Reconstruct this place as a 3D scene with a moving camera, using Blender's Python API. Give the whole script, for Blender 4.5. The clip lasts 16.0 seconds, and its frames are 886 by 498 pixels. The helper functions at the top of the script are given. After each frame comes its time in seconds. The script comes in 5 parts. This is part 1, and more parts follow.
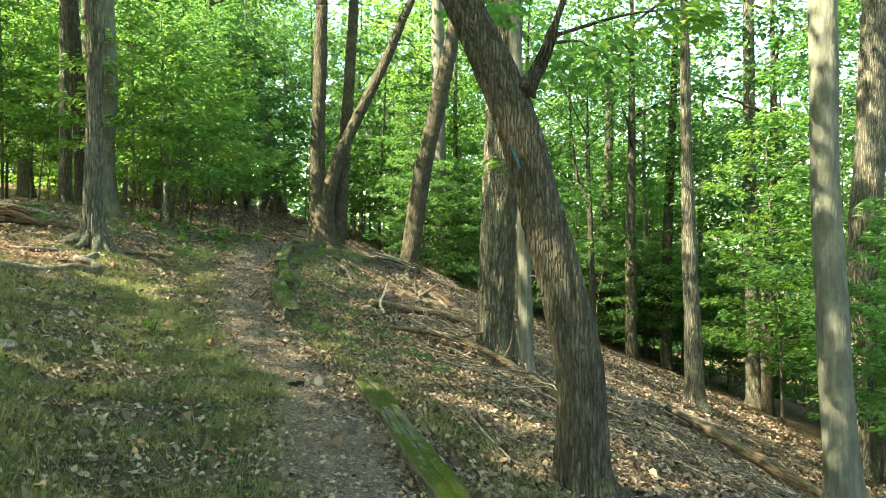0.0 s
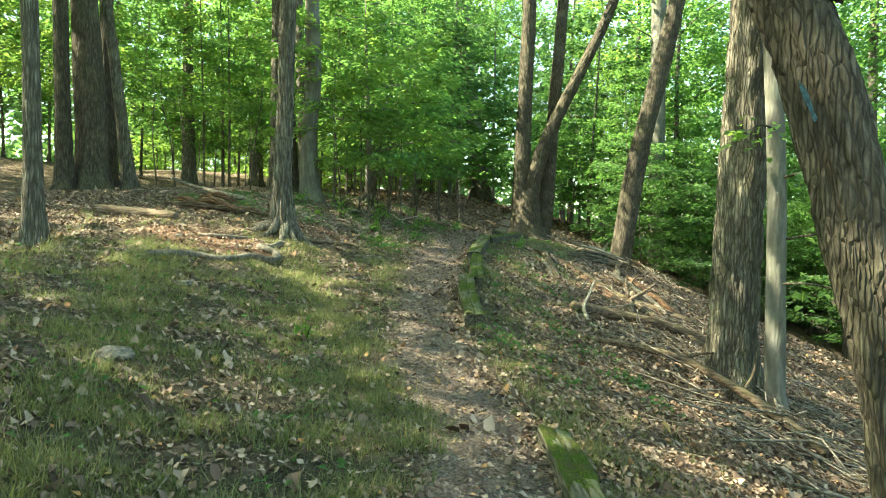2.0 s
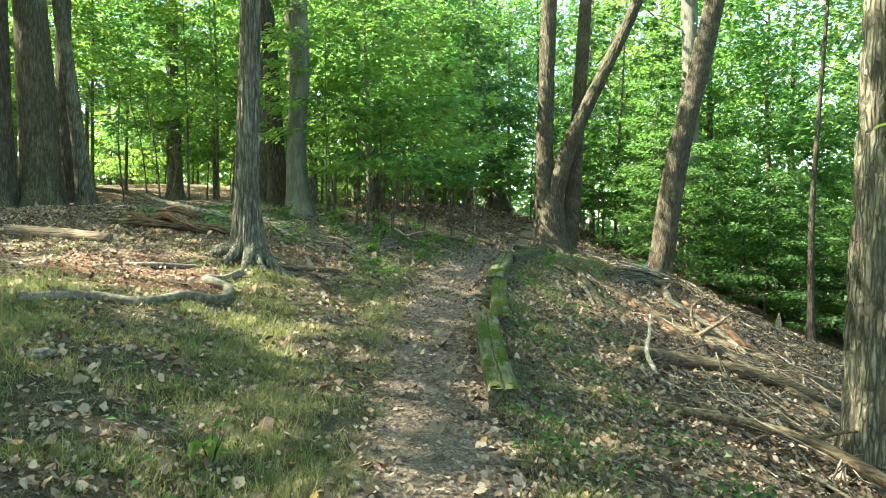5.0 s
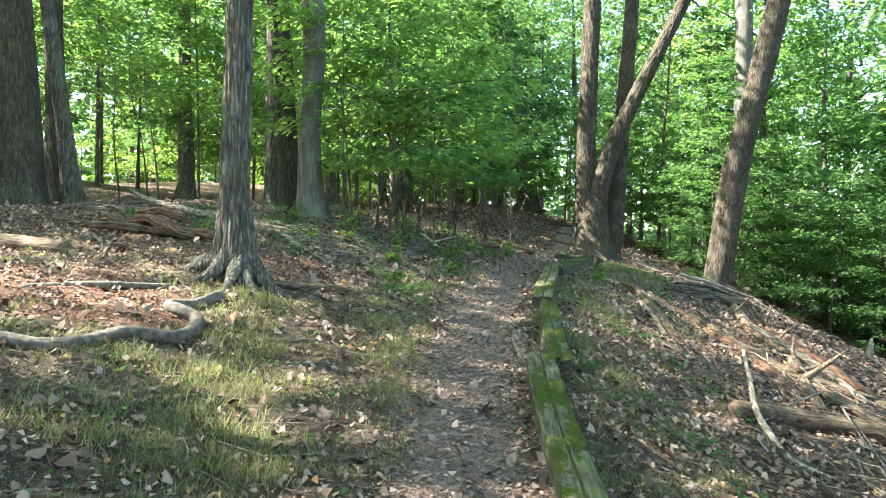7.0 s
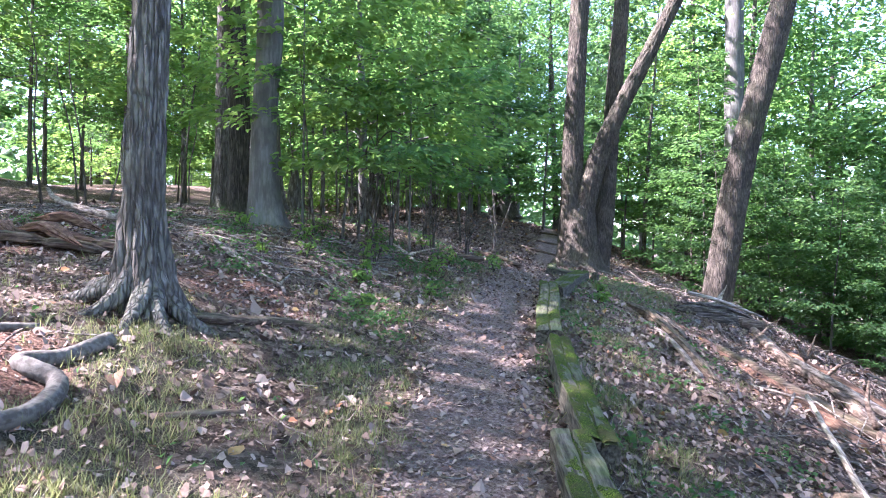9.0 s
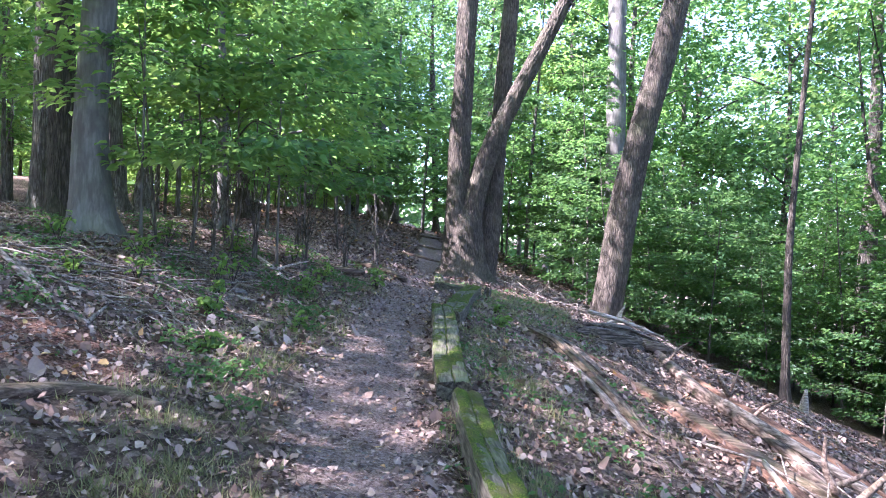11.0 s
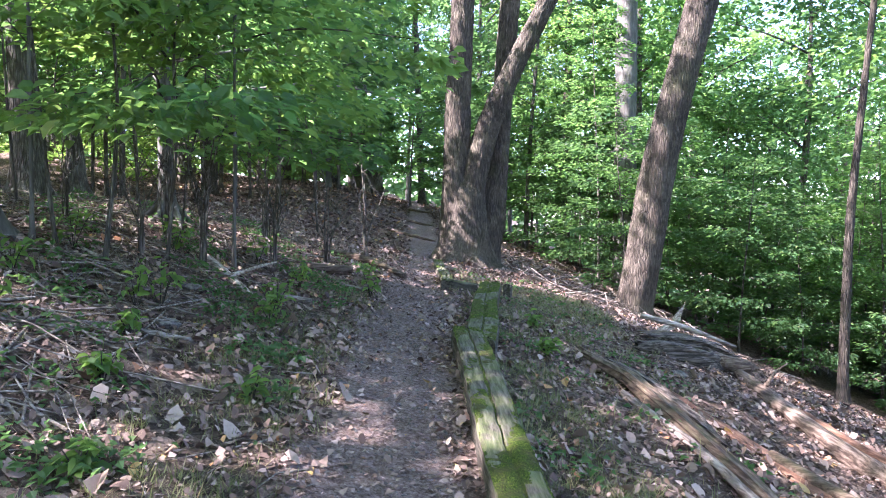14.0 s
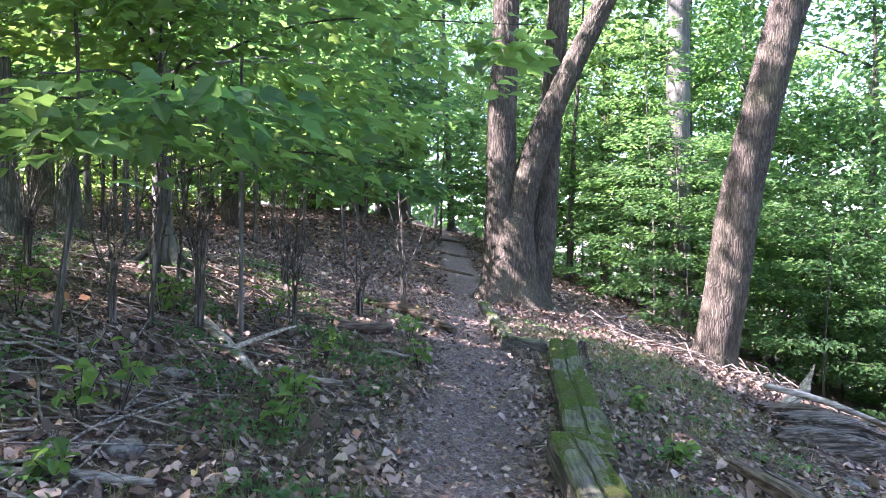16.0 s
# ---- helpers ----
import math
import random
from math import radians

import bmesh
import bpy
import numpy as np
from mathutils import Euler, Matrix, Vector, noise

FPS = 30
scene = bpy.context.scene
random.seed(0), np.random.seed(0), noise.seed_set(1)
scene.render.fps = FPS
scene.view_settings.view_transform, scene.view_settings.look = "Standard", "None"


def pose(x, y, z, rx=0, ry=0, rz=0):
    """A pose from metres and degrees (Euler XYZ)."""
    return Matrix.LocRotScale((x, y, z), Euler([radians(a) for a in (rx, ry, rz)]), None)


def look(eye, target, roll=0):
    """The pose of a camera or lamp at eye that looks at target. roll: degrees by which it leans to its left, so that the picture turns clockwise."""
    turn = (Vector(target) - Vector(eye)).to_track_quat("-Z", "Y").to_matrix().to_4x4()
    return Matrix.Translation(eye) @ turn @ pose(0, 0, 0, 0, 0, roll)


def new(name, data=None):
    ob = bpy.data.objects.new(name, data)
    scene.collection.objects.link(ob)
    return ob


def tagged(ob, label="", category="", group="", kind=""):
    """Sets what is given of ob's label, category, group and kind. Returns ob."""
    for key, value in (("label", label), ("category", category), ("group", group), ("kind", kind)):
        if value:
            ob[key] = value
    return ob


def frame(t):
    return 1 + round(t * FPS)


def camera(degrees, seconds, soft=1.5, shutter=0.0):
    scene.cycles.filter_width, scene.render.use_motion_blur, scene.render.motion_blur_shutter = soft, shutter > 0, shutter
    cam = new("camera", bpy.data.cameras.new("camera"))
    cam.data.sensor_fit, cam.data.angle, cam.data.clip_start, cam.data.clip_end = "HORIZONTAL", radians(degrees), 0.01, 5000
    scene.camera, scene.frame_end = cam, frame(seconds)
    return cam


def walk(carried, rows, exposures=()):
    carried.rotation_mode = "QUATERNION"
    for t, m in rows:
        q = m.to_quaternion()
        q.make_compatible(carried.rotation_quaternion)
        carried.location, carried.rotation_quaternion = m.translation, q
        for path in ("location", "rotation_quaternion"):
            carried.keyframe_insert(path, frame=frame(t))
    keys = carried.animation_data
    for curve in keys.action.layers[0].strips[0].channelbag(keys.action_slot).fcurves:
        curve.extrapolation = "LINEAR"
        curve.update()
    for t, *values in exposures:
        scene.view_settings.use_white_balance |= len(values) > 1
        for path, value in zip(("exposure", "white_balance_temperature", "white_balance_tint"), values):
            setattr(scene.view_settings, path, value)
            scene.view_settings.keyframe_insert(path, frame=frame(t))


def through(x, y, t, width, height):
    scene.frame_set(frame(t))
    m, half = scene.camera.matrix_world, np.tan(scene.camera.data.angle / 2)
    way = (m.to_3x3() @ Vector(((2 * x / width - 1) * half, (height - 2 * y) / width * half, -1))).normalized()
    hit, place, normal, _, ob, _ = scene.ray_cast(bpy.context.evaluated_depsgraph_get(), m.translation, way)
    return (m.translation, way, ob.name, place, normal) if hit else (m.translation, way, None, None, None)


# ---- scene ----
cam = camera(64.9, 16.0, 1.0)
PATH = [
    (0, (0.041, 0.168, 1.732), (0.034, 2.168, 1.708), 0.5),
    (0.5, (0.123, 0.616, 1.731), (-0.054, 2.608, 1.7), 1.0),
    (1, (0.054, 1.032, 1.731), (-0.249, 3.008, 1.668), 1.5),
    (1.5, (-0.001, 1.489, 1.721), (-0.425, 3.442, 1.657), 1.4),
    (2, (-0.039, 1.905, 1.768), (-0.634, 3.814, 1.704), 1.3),
    (2.5, (-0.153, 2.335, 1.788), (-0.83, 4.216, 1.725), 0.9),
    (3, (-0.237, 2.798, 1.794), (-0.861, 4.698, 1.744), -0.1),
    (3.2, (-0.252, 2.996, 1.808), (-0.867, 4.899, 1.761), 0.1),
    (5.3, (-0.95, 4.736, 1.93), (-1.595, 6.629, 1.895), 0.3),
    (5.5, (-1.05, 4.936, 1.957), (-1.712, 6.822, 1.915), -0.1),
    (6, (-1.176, 5.354, 1.95), (-1.883, 7.224, 1.911), -0.3),
    (6.5, (-1.296, 5.791, 2.001), (-2.038, 7.648, 1.963), 0.2),
    (7, (-1.498, 6.217, 2.006), (-2.209, 8.086, 1.971), 0.9),
    (7.5, (-1.658, 6.631, 2.026), (-2.356, 8.505, 1.999), 1.2),
    (8, (-1.816, 7.034, 2.058), (-2.504, 8.912, 2.039), 1.1),
    (8.2, (-1.906, 7.223, 2.056), (-2.593, 9.101, 2.034), 1.0),
    (10.3, (-2.525, 8.711, 2.224), (-2.905, 10.675, 2.218), 2.4),
    (10.5, (-2.563, 8.877, 2.234), (-2.894, 10.849, 2.22), 2.4),
    (11, (-2.682, 9.282, 2.298), (-2.973, 11.261, 2.288), 2.0),
    (11.5, (-2.86, 9.716, 2.301), (-3.064, 11.705, 2.279), 2.0),
    (12, (-2.958, 10.122, 2.332), (-2.94, 12.122, 2.289), 1.8),
    (12.5, (-3.071, 10.499, 2.394), (-3.061, 12.498, 2.307), 1.2),
    (13, (-3.249, 10.925, 2.454), (-3.333, 12.92, 2.342), 0.9),
    (13.5, (-3.306, 11.319, 2.495), (-3.386, 13.314, 2.382), 1.0),
    (14, (-3.398, 11.696, 2.53), (-3.635, 13.68, 2.431), 1.2),
    (14.5, (-3.574, 12.137, 2.578), (-3.837, 14.118, 2.523), 1.0),
    (15, (-3.669, 12.554, 2.583), (-3.935, 14.536, 2.546), 0.7),
    (15.5, (-3.787, 12.964, 2.618), (-4.069, 14.944, 2.59), 0.7),
    (16, (-3.979, 13.414, 2.685), (-4.288, 15.389, 2.659), 0.7),
]
# the picture's colour turns cooler after the sixth second
WHITE = [(0.0, 2.8, 8100, -12), (3.0, 2.9, 7300, -11), (6.0, 3.05, 7100, -6), (7.0, 3.1, 6400, 7), (8.0, 3.12, 5600, 31), (11.0, 3.12, 5400, 37), (12.5, 3.12, 5400, 35), (14.5, 3.2, 5700, 34), (16.0, 3.38, 5700, 38)]
walk(cam, [(t, look(eye, target, roll)) for t, eye, target, roll in PATH], WHITE)

# ---- world, sun, exposure ----
SUN_ELEV, SUN_AZ = 46.0, 250.0     # degrees above the horizon; compass bearing the light comes from (0 = +y, 90 = +x)
world = bpy.data.worlds.new("sky")
scene.world = world
world.use_nodes = True
wn = world.node_tree
wn.nodes.clear()
sky = wn.nodes.new("ShaderNodeTexSky")
sky.sky_type, sky.sun_disc = "NISHITA", False
sky.sun_elevation, sky.sun_rotation = radians(SUN_ELEV), radians(SUN_AZ)
bg = wn.nodes.new("ShaderNodeBackground")
bg.inputs[1].default_value = 0.125
wo = wn.nodes.new("ShaderNodeOutputWorld")
wn.links.new(sky.outputs[0], bg.inputs[0])
wn.links.new(bg.outputs[0], wo.inputs[0])
sun = new("sun", bpy.data.lights.new("sun", "SUN"))
sun.data.energy, sun.data.angle, sun.data.color = 5.0, radians(0.6), (1.0, 0.93, 0.82)
a = radians(SUN_AZ)
sun_from = Vector((math.sin(a) * math.cos(radians(SUN_ELEV)), math.cos(a) * math.cos(radians(SUN_ELEV)), math.sin(radians(SUN_ELEV))))
sun.matrix_world = look(sun_from * 60, (0, 0, 0))

rng = np.random.default_rng(7)

# ---- materials ----


def material(name):
    m = bpy.data.materials.new(name)
    m.use_nodes = True
    m.node_tree.nodes.clear()
    return m, m.node_tree.nodes, m.node_tree.links


def ramp(nodes, links, fac, stops, tight=1.0):
    """A colour ramp; tight under 1 draws the stops in towards the middle, where noise has most of its values."""
    r = nodes.new("ShaderNodeValToRGB")
    stops = [(0.5 + (p - 0.5) * tight, c) for p, c in stops]
    while len(r.color_ramp.elements) < len(stops):
        r.color_ramp.elements.new(0.5)
    for e, (p, c) in zip(r.color_ramp.elements, stops):
        e.position, e.color = p, (*c, 1)
    links.new(fac, r.inputs[0])
    return r.outputs[0]


def noise_tex(nodes, links, vec, scale, detail=4.0, rough=0.6):
    n = nodes.new("ShaderNodeTexNoise")
    n.inputs["Scale"].default_value, n.inputs["Detail"].default_value, n.inputs["Roughness"].default_value = scale, detail, rough
    links.new(vec, n.inputs["Vector"])
    return n.outputs[0]


def mix(nodes, links, fac, c1, c2, kind="MIX"):
    n = nodes.new("ShaderNodeMix")
    n.data_type, n.blend_type = "RGBA", kind
    for value, sock in ((fac, n.inputs[0]), (c1, n.inputs[6]), (c2, n.inputs[7])):
        if isinstance(value, (int, float)):
            sock.default_value = value
        elif isinstance(value, tuple):
            sock.default_value = (*value, 1)
        else:
            links.new(value, sock)
    return n.outputs[2]


def maths(nodes, links, op, v1, v2=0.0, v3=0.0):
    n = nodes.new("ShaderNodeMath")
    n.operation = op
    for value, sock in zip((v1, v2, v3), n.inputs):
        if isinstance(value, (int, float)):
            sock.default_value = value
        else:
            links.new(value, sock)
    return n.outputs[0]


def mapped(nodes, links, scale, coord="Object"):
    tc, mp = nodes.new("ShaderNodeTexCoord"), nodes.new("ShaderNodeMapping")
    mp.inputs["Scale"].default_value = scale
    links.new(tc.outputs[coord], mp.inputs[0])
    return mp.outputs[0]


def bump(nodes, links, height, strength, distance):
    b = nodes.new("ShaderNodeBump")
    b.inputs["Strength"].default_value, b.inputs["Distance"].default_value = strength, distance
    links.new(height, b.inputs["Height"])
    return b.outputs[0]


def finish(nodes, links, color, rough=0.85, normal=None, spec=0.3):
    p, o = nodes.new("ShaderNodeBsdfPrincipled"), nodes.new("ShaderNodeOutputMaterial")
    if isinstance(color, tuple):
        p.inputs["Base Color"].default_value = (*color, 1)
    else:
        links.new(color, p.inputs["Base Color"])
    if isinstance(rough, (int, float)):
        p.inputs["Roughness"].default_value = rough
    else:
        links.new(rough, p.inputs["Roughness"])
    p.inputs["Specular IOR Level"].default_value = spec
    if normal is not None:
        links.new(normal, p.inputs["Normal"])
    links.new(p.outputs[0], o.inputs[0])


def bark_material(name, dark, mid, light, furrow=1.0, moss=0.25, scale=1.0):
    """Bark with long vertical plates: noise stretched along the trunk, cracks, lichen and a little moss."""
    m, n, l = material(name)
    base = mapped(n, l, (1, 1, 1))
    long = mapped(n, l, (24 * scale, 24 * scale, 5.2 * scale))
    fine = mapped(n, l, (90 * scale, 90 * scale, 22 * scale))
    plates = noise_tex(n, l, long, 1.0, 5, 0.62)
    grain = noise_tex(n, l, fine, 1.0, 3)
    big = noise_tex(n, l, base, 2.2, 4)
    dull = tuple(0.35 * a + 0.65 * b for a, b in zip(dark, mid))
    col = ramp(n, l, plates, [(0.36, dull), (0.5, mid), (0.66, light)], 0.8)
    col = mix(n, l, maths(n, l, "MULTIPLY", grain, 0.45), col, dark)
    warp = mix(n, l, 0.35, mapped(n, l, (34 * scale, 34 * scale, 1.7 * scale)), mapped(n, l, (3, 3, 3)))
    vor = n.new("ShaderNodeTexVoronoi")
    vor.feature = "DISTANCE_TO_EDGE"
    wv = n.new("ShaderNodeVectorMath")
    wv.operation = "ADD"
    nz = n.new("ShaderNodeTexNoise")
    nz.inputs["Scale"].default_value = 5.0
    l.new(base, nz.inputs["Vector"])
    l.new(warp, wv.inputs[0])
    soft = n.new("ShaderNodeVectorMath")
    soft.operation = "SCALE"
    soft.inputs["Scale"].default_value = 0.5
    l.new(nz.outputs[1], soft.inputs[0])
    l.new(soft.outputs[0], wv.inputs[1])
    l.new(wv.outputs[0], vor.inputs["Vector"])
    vor.inputs["Scale"].default_value = 1.5
    crack = ramp(n, l, vor.outputs["Distance"], [(0.0, (0, 0, 0)), (0.22, (1, 1, 1))])
    lich = ramp(n, l, big, [(0.5, (0, 0, 0)), (0.68, (1, 1, 1))])
    col = mix(n, l, maths(n, l, "MULTIPLY", lich, 0.55), col, (light[0] * 1.15, light[1] * 1.2, light[2] * 1.08))
    mossy = ramp(n, l, noise_tex(n, l, base, 1.3, 6, 0.7), [(0.52, (0, 0, 0)), (0.7, (1, 1, 1))])
    col = mix(n, l, maths(n, l, "MULTIPLY", mossy, moss), col, (0.09, 0.12, 0.04))
    col = mix(n, l, maths(n, l, "MULTIPLY", maths(n, l, "SUBTRACT", 1.0, crack), 0.55 * min(1.0, furrow)), col, (dark[0] * 0.55, dark[1] * 0.55, dark[2] * 0.55))
    h = maths(n, l, "ADD", maths(n, l, "ADD", maths(n, l, "MULTIPLY", plates, 0.8), maths(n, l, "MULTIPLY", grain, 0.3)), maths(n, l, "MULTIPLY", crack, 0.8))
    finish(n, l, col, 0.9, bump(n, l, h, 0.9 * furrow, 0.03), 0.2)
    return m


BARK_GREY = bark_material("bark_grey", (0.055, 0.046, 0.036), (0.17, 0.148, 0.12), (0.30, 0.27, 0.225))
BARK_SHAG = bark_material("bark_shaggy_grey", (0.055, 0.047, 0.038), (0.19, 0.168, 0.138), (0.33, 0.302, 0.255), 1.0, 0.15, 0.7)
BARK_OAK = bark_material("bark_oak", (0.045, 0.038, 0.029), (0.18, 0.155, 0.122), (0.35, 0.305, 0.245), 1.0, 0.15, 0.8)
BARK_BROWN = bark_material("bark_brown", (0.036, 0.029, 0.022), (0.115, 0.094, 0.072), (0.205, 0.17, 0.13), 0.9, 0.3, 1.1)
BARK_DARK = bark_material("bark_dark", (0.03, 0.025, 0.02), (0.085, 0.07, 0.055), (0.16, 0.135, 0.105), 0.9, 0.2)
BARK_SMOOTH = bark_material("bark_smooth", (0.085, 0.078, 0.066), (0.15, 0.139, 0.12), (0.225, 0.212, 0.188), 0.25, 0.35, 0.5)


def leaf_material(name, dark, mid, light, through):
    m, n, l = material(name)
    g = n.new("ShaderNodeNewGeometry")
    col = ramp(n, l, g.outputs["Random Per Island"], [(0.0, dark), (0.5, mid), (0.93, light), (1.0, (light[0] * 1.6, light[1] * 1.15, light[2]))])
    vein = noise_tex(n, l, mapped(n, l, (1, 1, 1)), 60, 2)
    col = mix(n, l, maths(n, l, "MULTIPLY", vein, 0.25), col, dark)
    p, t, mx, o = n.new("ShaderNodeBsdfPrincipled"), n.new("ShaderNodeBsdfTranslucent"), n.new("ShaderNodeMixShader"), n.new("ShaderNodeOutputMaterial")
    l.new(col, p.inputs["Base Color"])
    p.inputs["Roughness"].default_value, p.inputs["Specular IOR Level"].default_value = 0.45, 0.3
    l.new(mix(n, l, 0.75, col, through), t.inputs[0])
    mx.inputs[0].default_value = 0.58
    l.new(p.outputs[0], mx.inputs[1])
    l.new(t.outputs[0], mx.inputs[2])
    l.new(mx.outputs[0], o.inputs[0])
    return m


LEAF = leaf_material("leaf_green", (0.022, 0.06, 0.024), (0.056, 0.14, 0.048), (0.125, 0.23, 0.07), (0.23, 0.42, 0.095))
LEAF_DEEP = leaf_material("leaf_deep_green", (0.032, 0.08, 0.032), (0.06, 0.135, 0.05), (0.11, 0.19, 0.075), (0.17, 0.31, 0.08))
LEAF_LIGHT = leaf_material("leaf_light_green", (0.035, 0.08, 0.024), (0.082, 0.175, 0.048), (0.17, 0.27, 0.07), (0.34, 0.51, 0.10))
GRASS = leaf_material("grass_blade", (0.05, 0.075, 0.028), (0.15, 0.18, 0.072), (0.42, 0.375, 0.215), (0.28, 0.30, 0.11))


def litter_material():
    m, n, l = material("dead_leaf")
    g = n.new("ShaderNodeNewGeometry")
    col = ramp(n, l, g.outputs["Random Per Island"],
               [(0.0, (0.045, 0.028, 0.021)), (0.3, (0.15, 0.097, 0.07)), (0.65, (0.29, 0.203, 0.152)), (0.94, (0.46, 0.355, 0.28)), (0.985, (0.40, 0.17, 0.07)), (1.0, (0.5, 0.36, 0.12))])
    col = mix(n, l, maths(n, l, "MULTIPLY", noise_tex(n, l, mapped(n, l, (1, 1, 1)), 70, 3), 0.5), col, (0.09, 0.055, 0.04))
    finish(n, l, col, 0.75, None, 0.3)
    return m


LITTER = litter_material()


def wood_material(name, dark, mid, light, moss=0.0, stretch=(5, 40, 40)):
    """Weathered dead wood, grain along the object's x axis."""
    m, n, l = material(name)
    grain = noise_tex(n, l, mapped(n, l, stretch), 1.0, 5, 0.65)
    big = noise_tex(n, l, mapped(n, l, (1, 1, 1)), 3.5, 4)
    col = ramp(n, l, grain, [(0.32, dark), (0.5, mid), (0.7, light)], 0.6)
    col = mix(n, l, maths(n, l, "MULTIPLY", big, 0.55), col, dark)
    if moss:
        g = n.new("ShaderNodeNewGeometry")
        sp = n.new("ShaderNodeSeparateXYZ")
        l.new(g.outputs["Normal"], sp.inputs[0])
        k = maths(n, l, "MULTIPLY", ramp(n, l, sp.outputs[2], [(0.2, (0, 0, 0)), (0.8, (1, 1, 1))]),
                  ramp(n, l, noise_tex(n, l, mapped(n, l, (1, 1, 1)), 6, 5), [(0.4, (0, 0, 0)), (0.62, (1, 1, 1))]))
        col = mix(n, l, maths(n, l, "MULTIPLY", k, moss), col, (0.10, 0.14, 0.03))
    finish(n, l, col, 0.9, bump(n, l, grain, 0.8, 0.012), 0.2)
    return m


TIMBER = wood_material("weathered_timber", (0.04, 0.034, 0.025), (0.105, 0.092, 0.066), (0.19, 0.168, 0.125), 0.5)
LOG = wood_material("rotting_log", (0.045, 0.03, 0.021), (0.12, 0.082, 0.058), (0.22, 0.165, 0.12), 0.15)
LOG_RED = wood_material("red_rotten_wood", (0.07, 0.036, 0.022), (0.17, 0.09, 0.055), (0.27, 0.165, 0.105))
LOG_PALE = wood_material("bleached_wood", (0.16, 0.125, 0.09), (0.38, 0.31, 0.235), (0.60, 0.53, 0.43))
LOG_TAN = wood_material("tan_barkless_log", (0.06, 0.04, 0.029), (0.18, 0.127, 0.094), (0.33, 0.255, 0.195), 0.1)
SLAB = wood_material("grey_split_wood", (0.025, 0.02, 0.016), (0.10, 0.082, 0.064), (0.25, 0.21, 0.17), 0.0, (3, 55, 55))
STICK = wood_material("dead_stick", (0.075, 0.06, 0.047), (0.22, 0.18, 0.145), (0.42, 0.365, 0.30))


def moss_material():
    m, n, l = material("moss")
    v = mapped(n, l, (1, 1, 1))
    f = noise_tex(n, l, v, 160, 3)
    big = noise_tex(n, l, v, 9, 4)
    col = ramp(n, l, f, [(0.3, (0.02, 0.034, 0.006)), (0.55, (0.06, 0.095, 0.013)), (0.75, (0.15, 0.19, 0.025))], 0.55)
    col = mix(n, l, ramp(n, l, big, [(0.42, (0, 0, 0)), (0.66, (0.8, 0.8, 0.8))]), col, (0.085, 0.07, 0.035))
    finish(n, l, col, 0.95, bump(n, l, f, 1.0, 0.012), 0.1)
    return m


MOSS = moss_material()


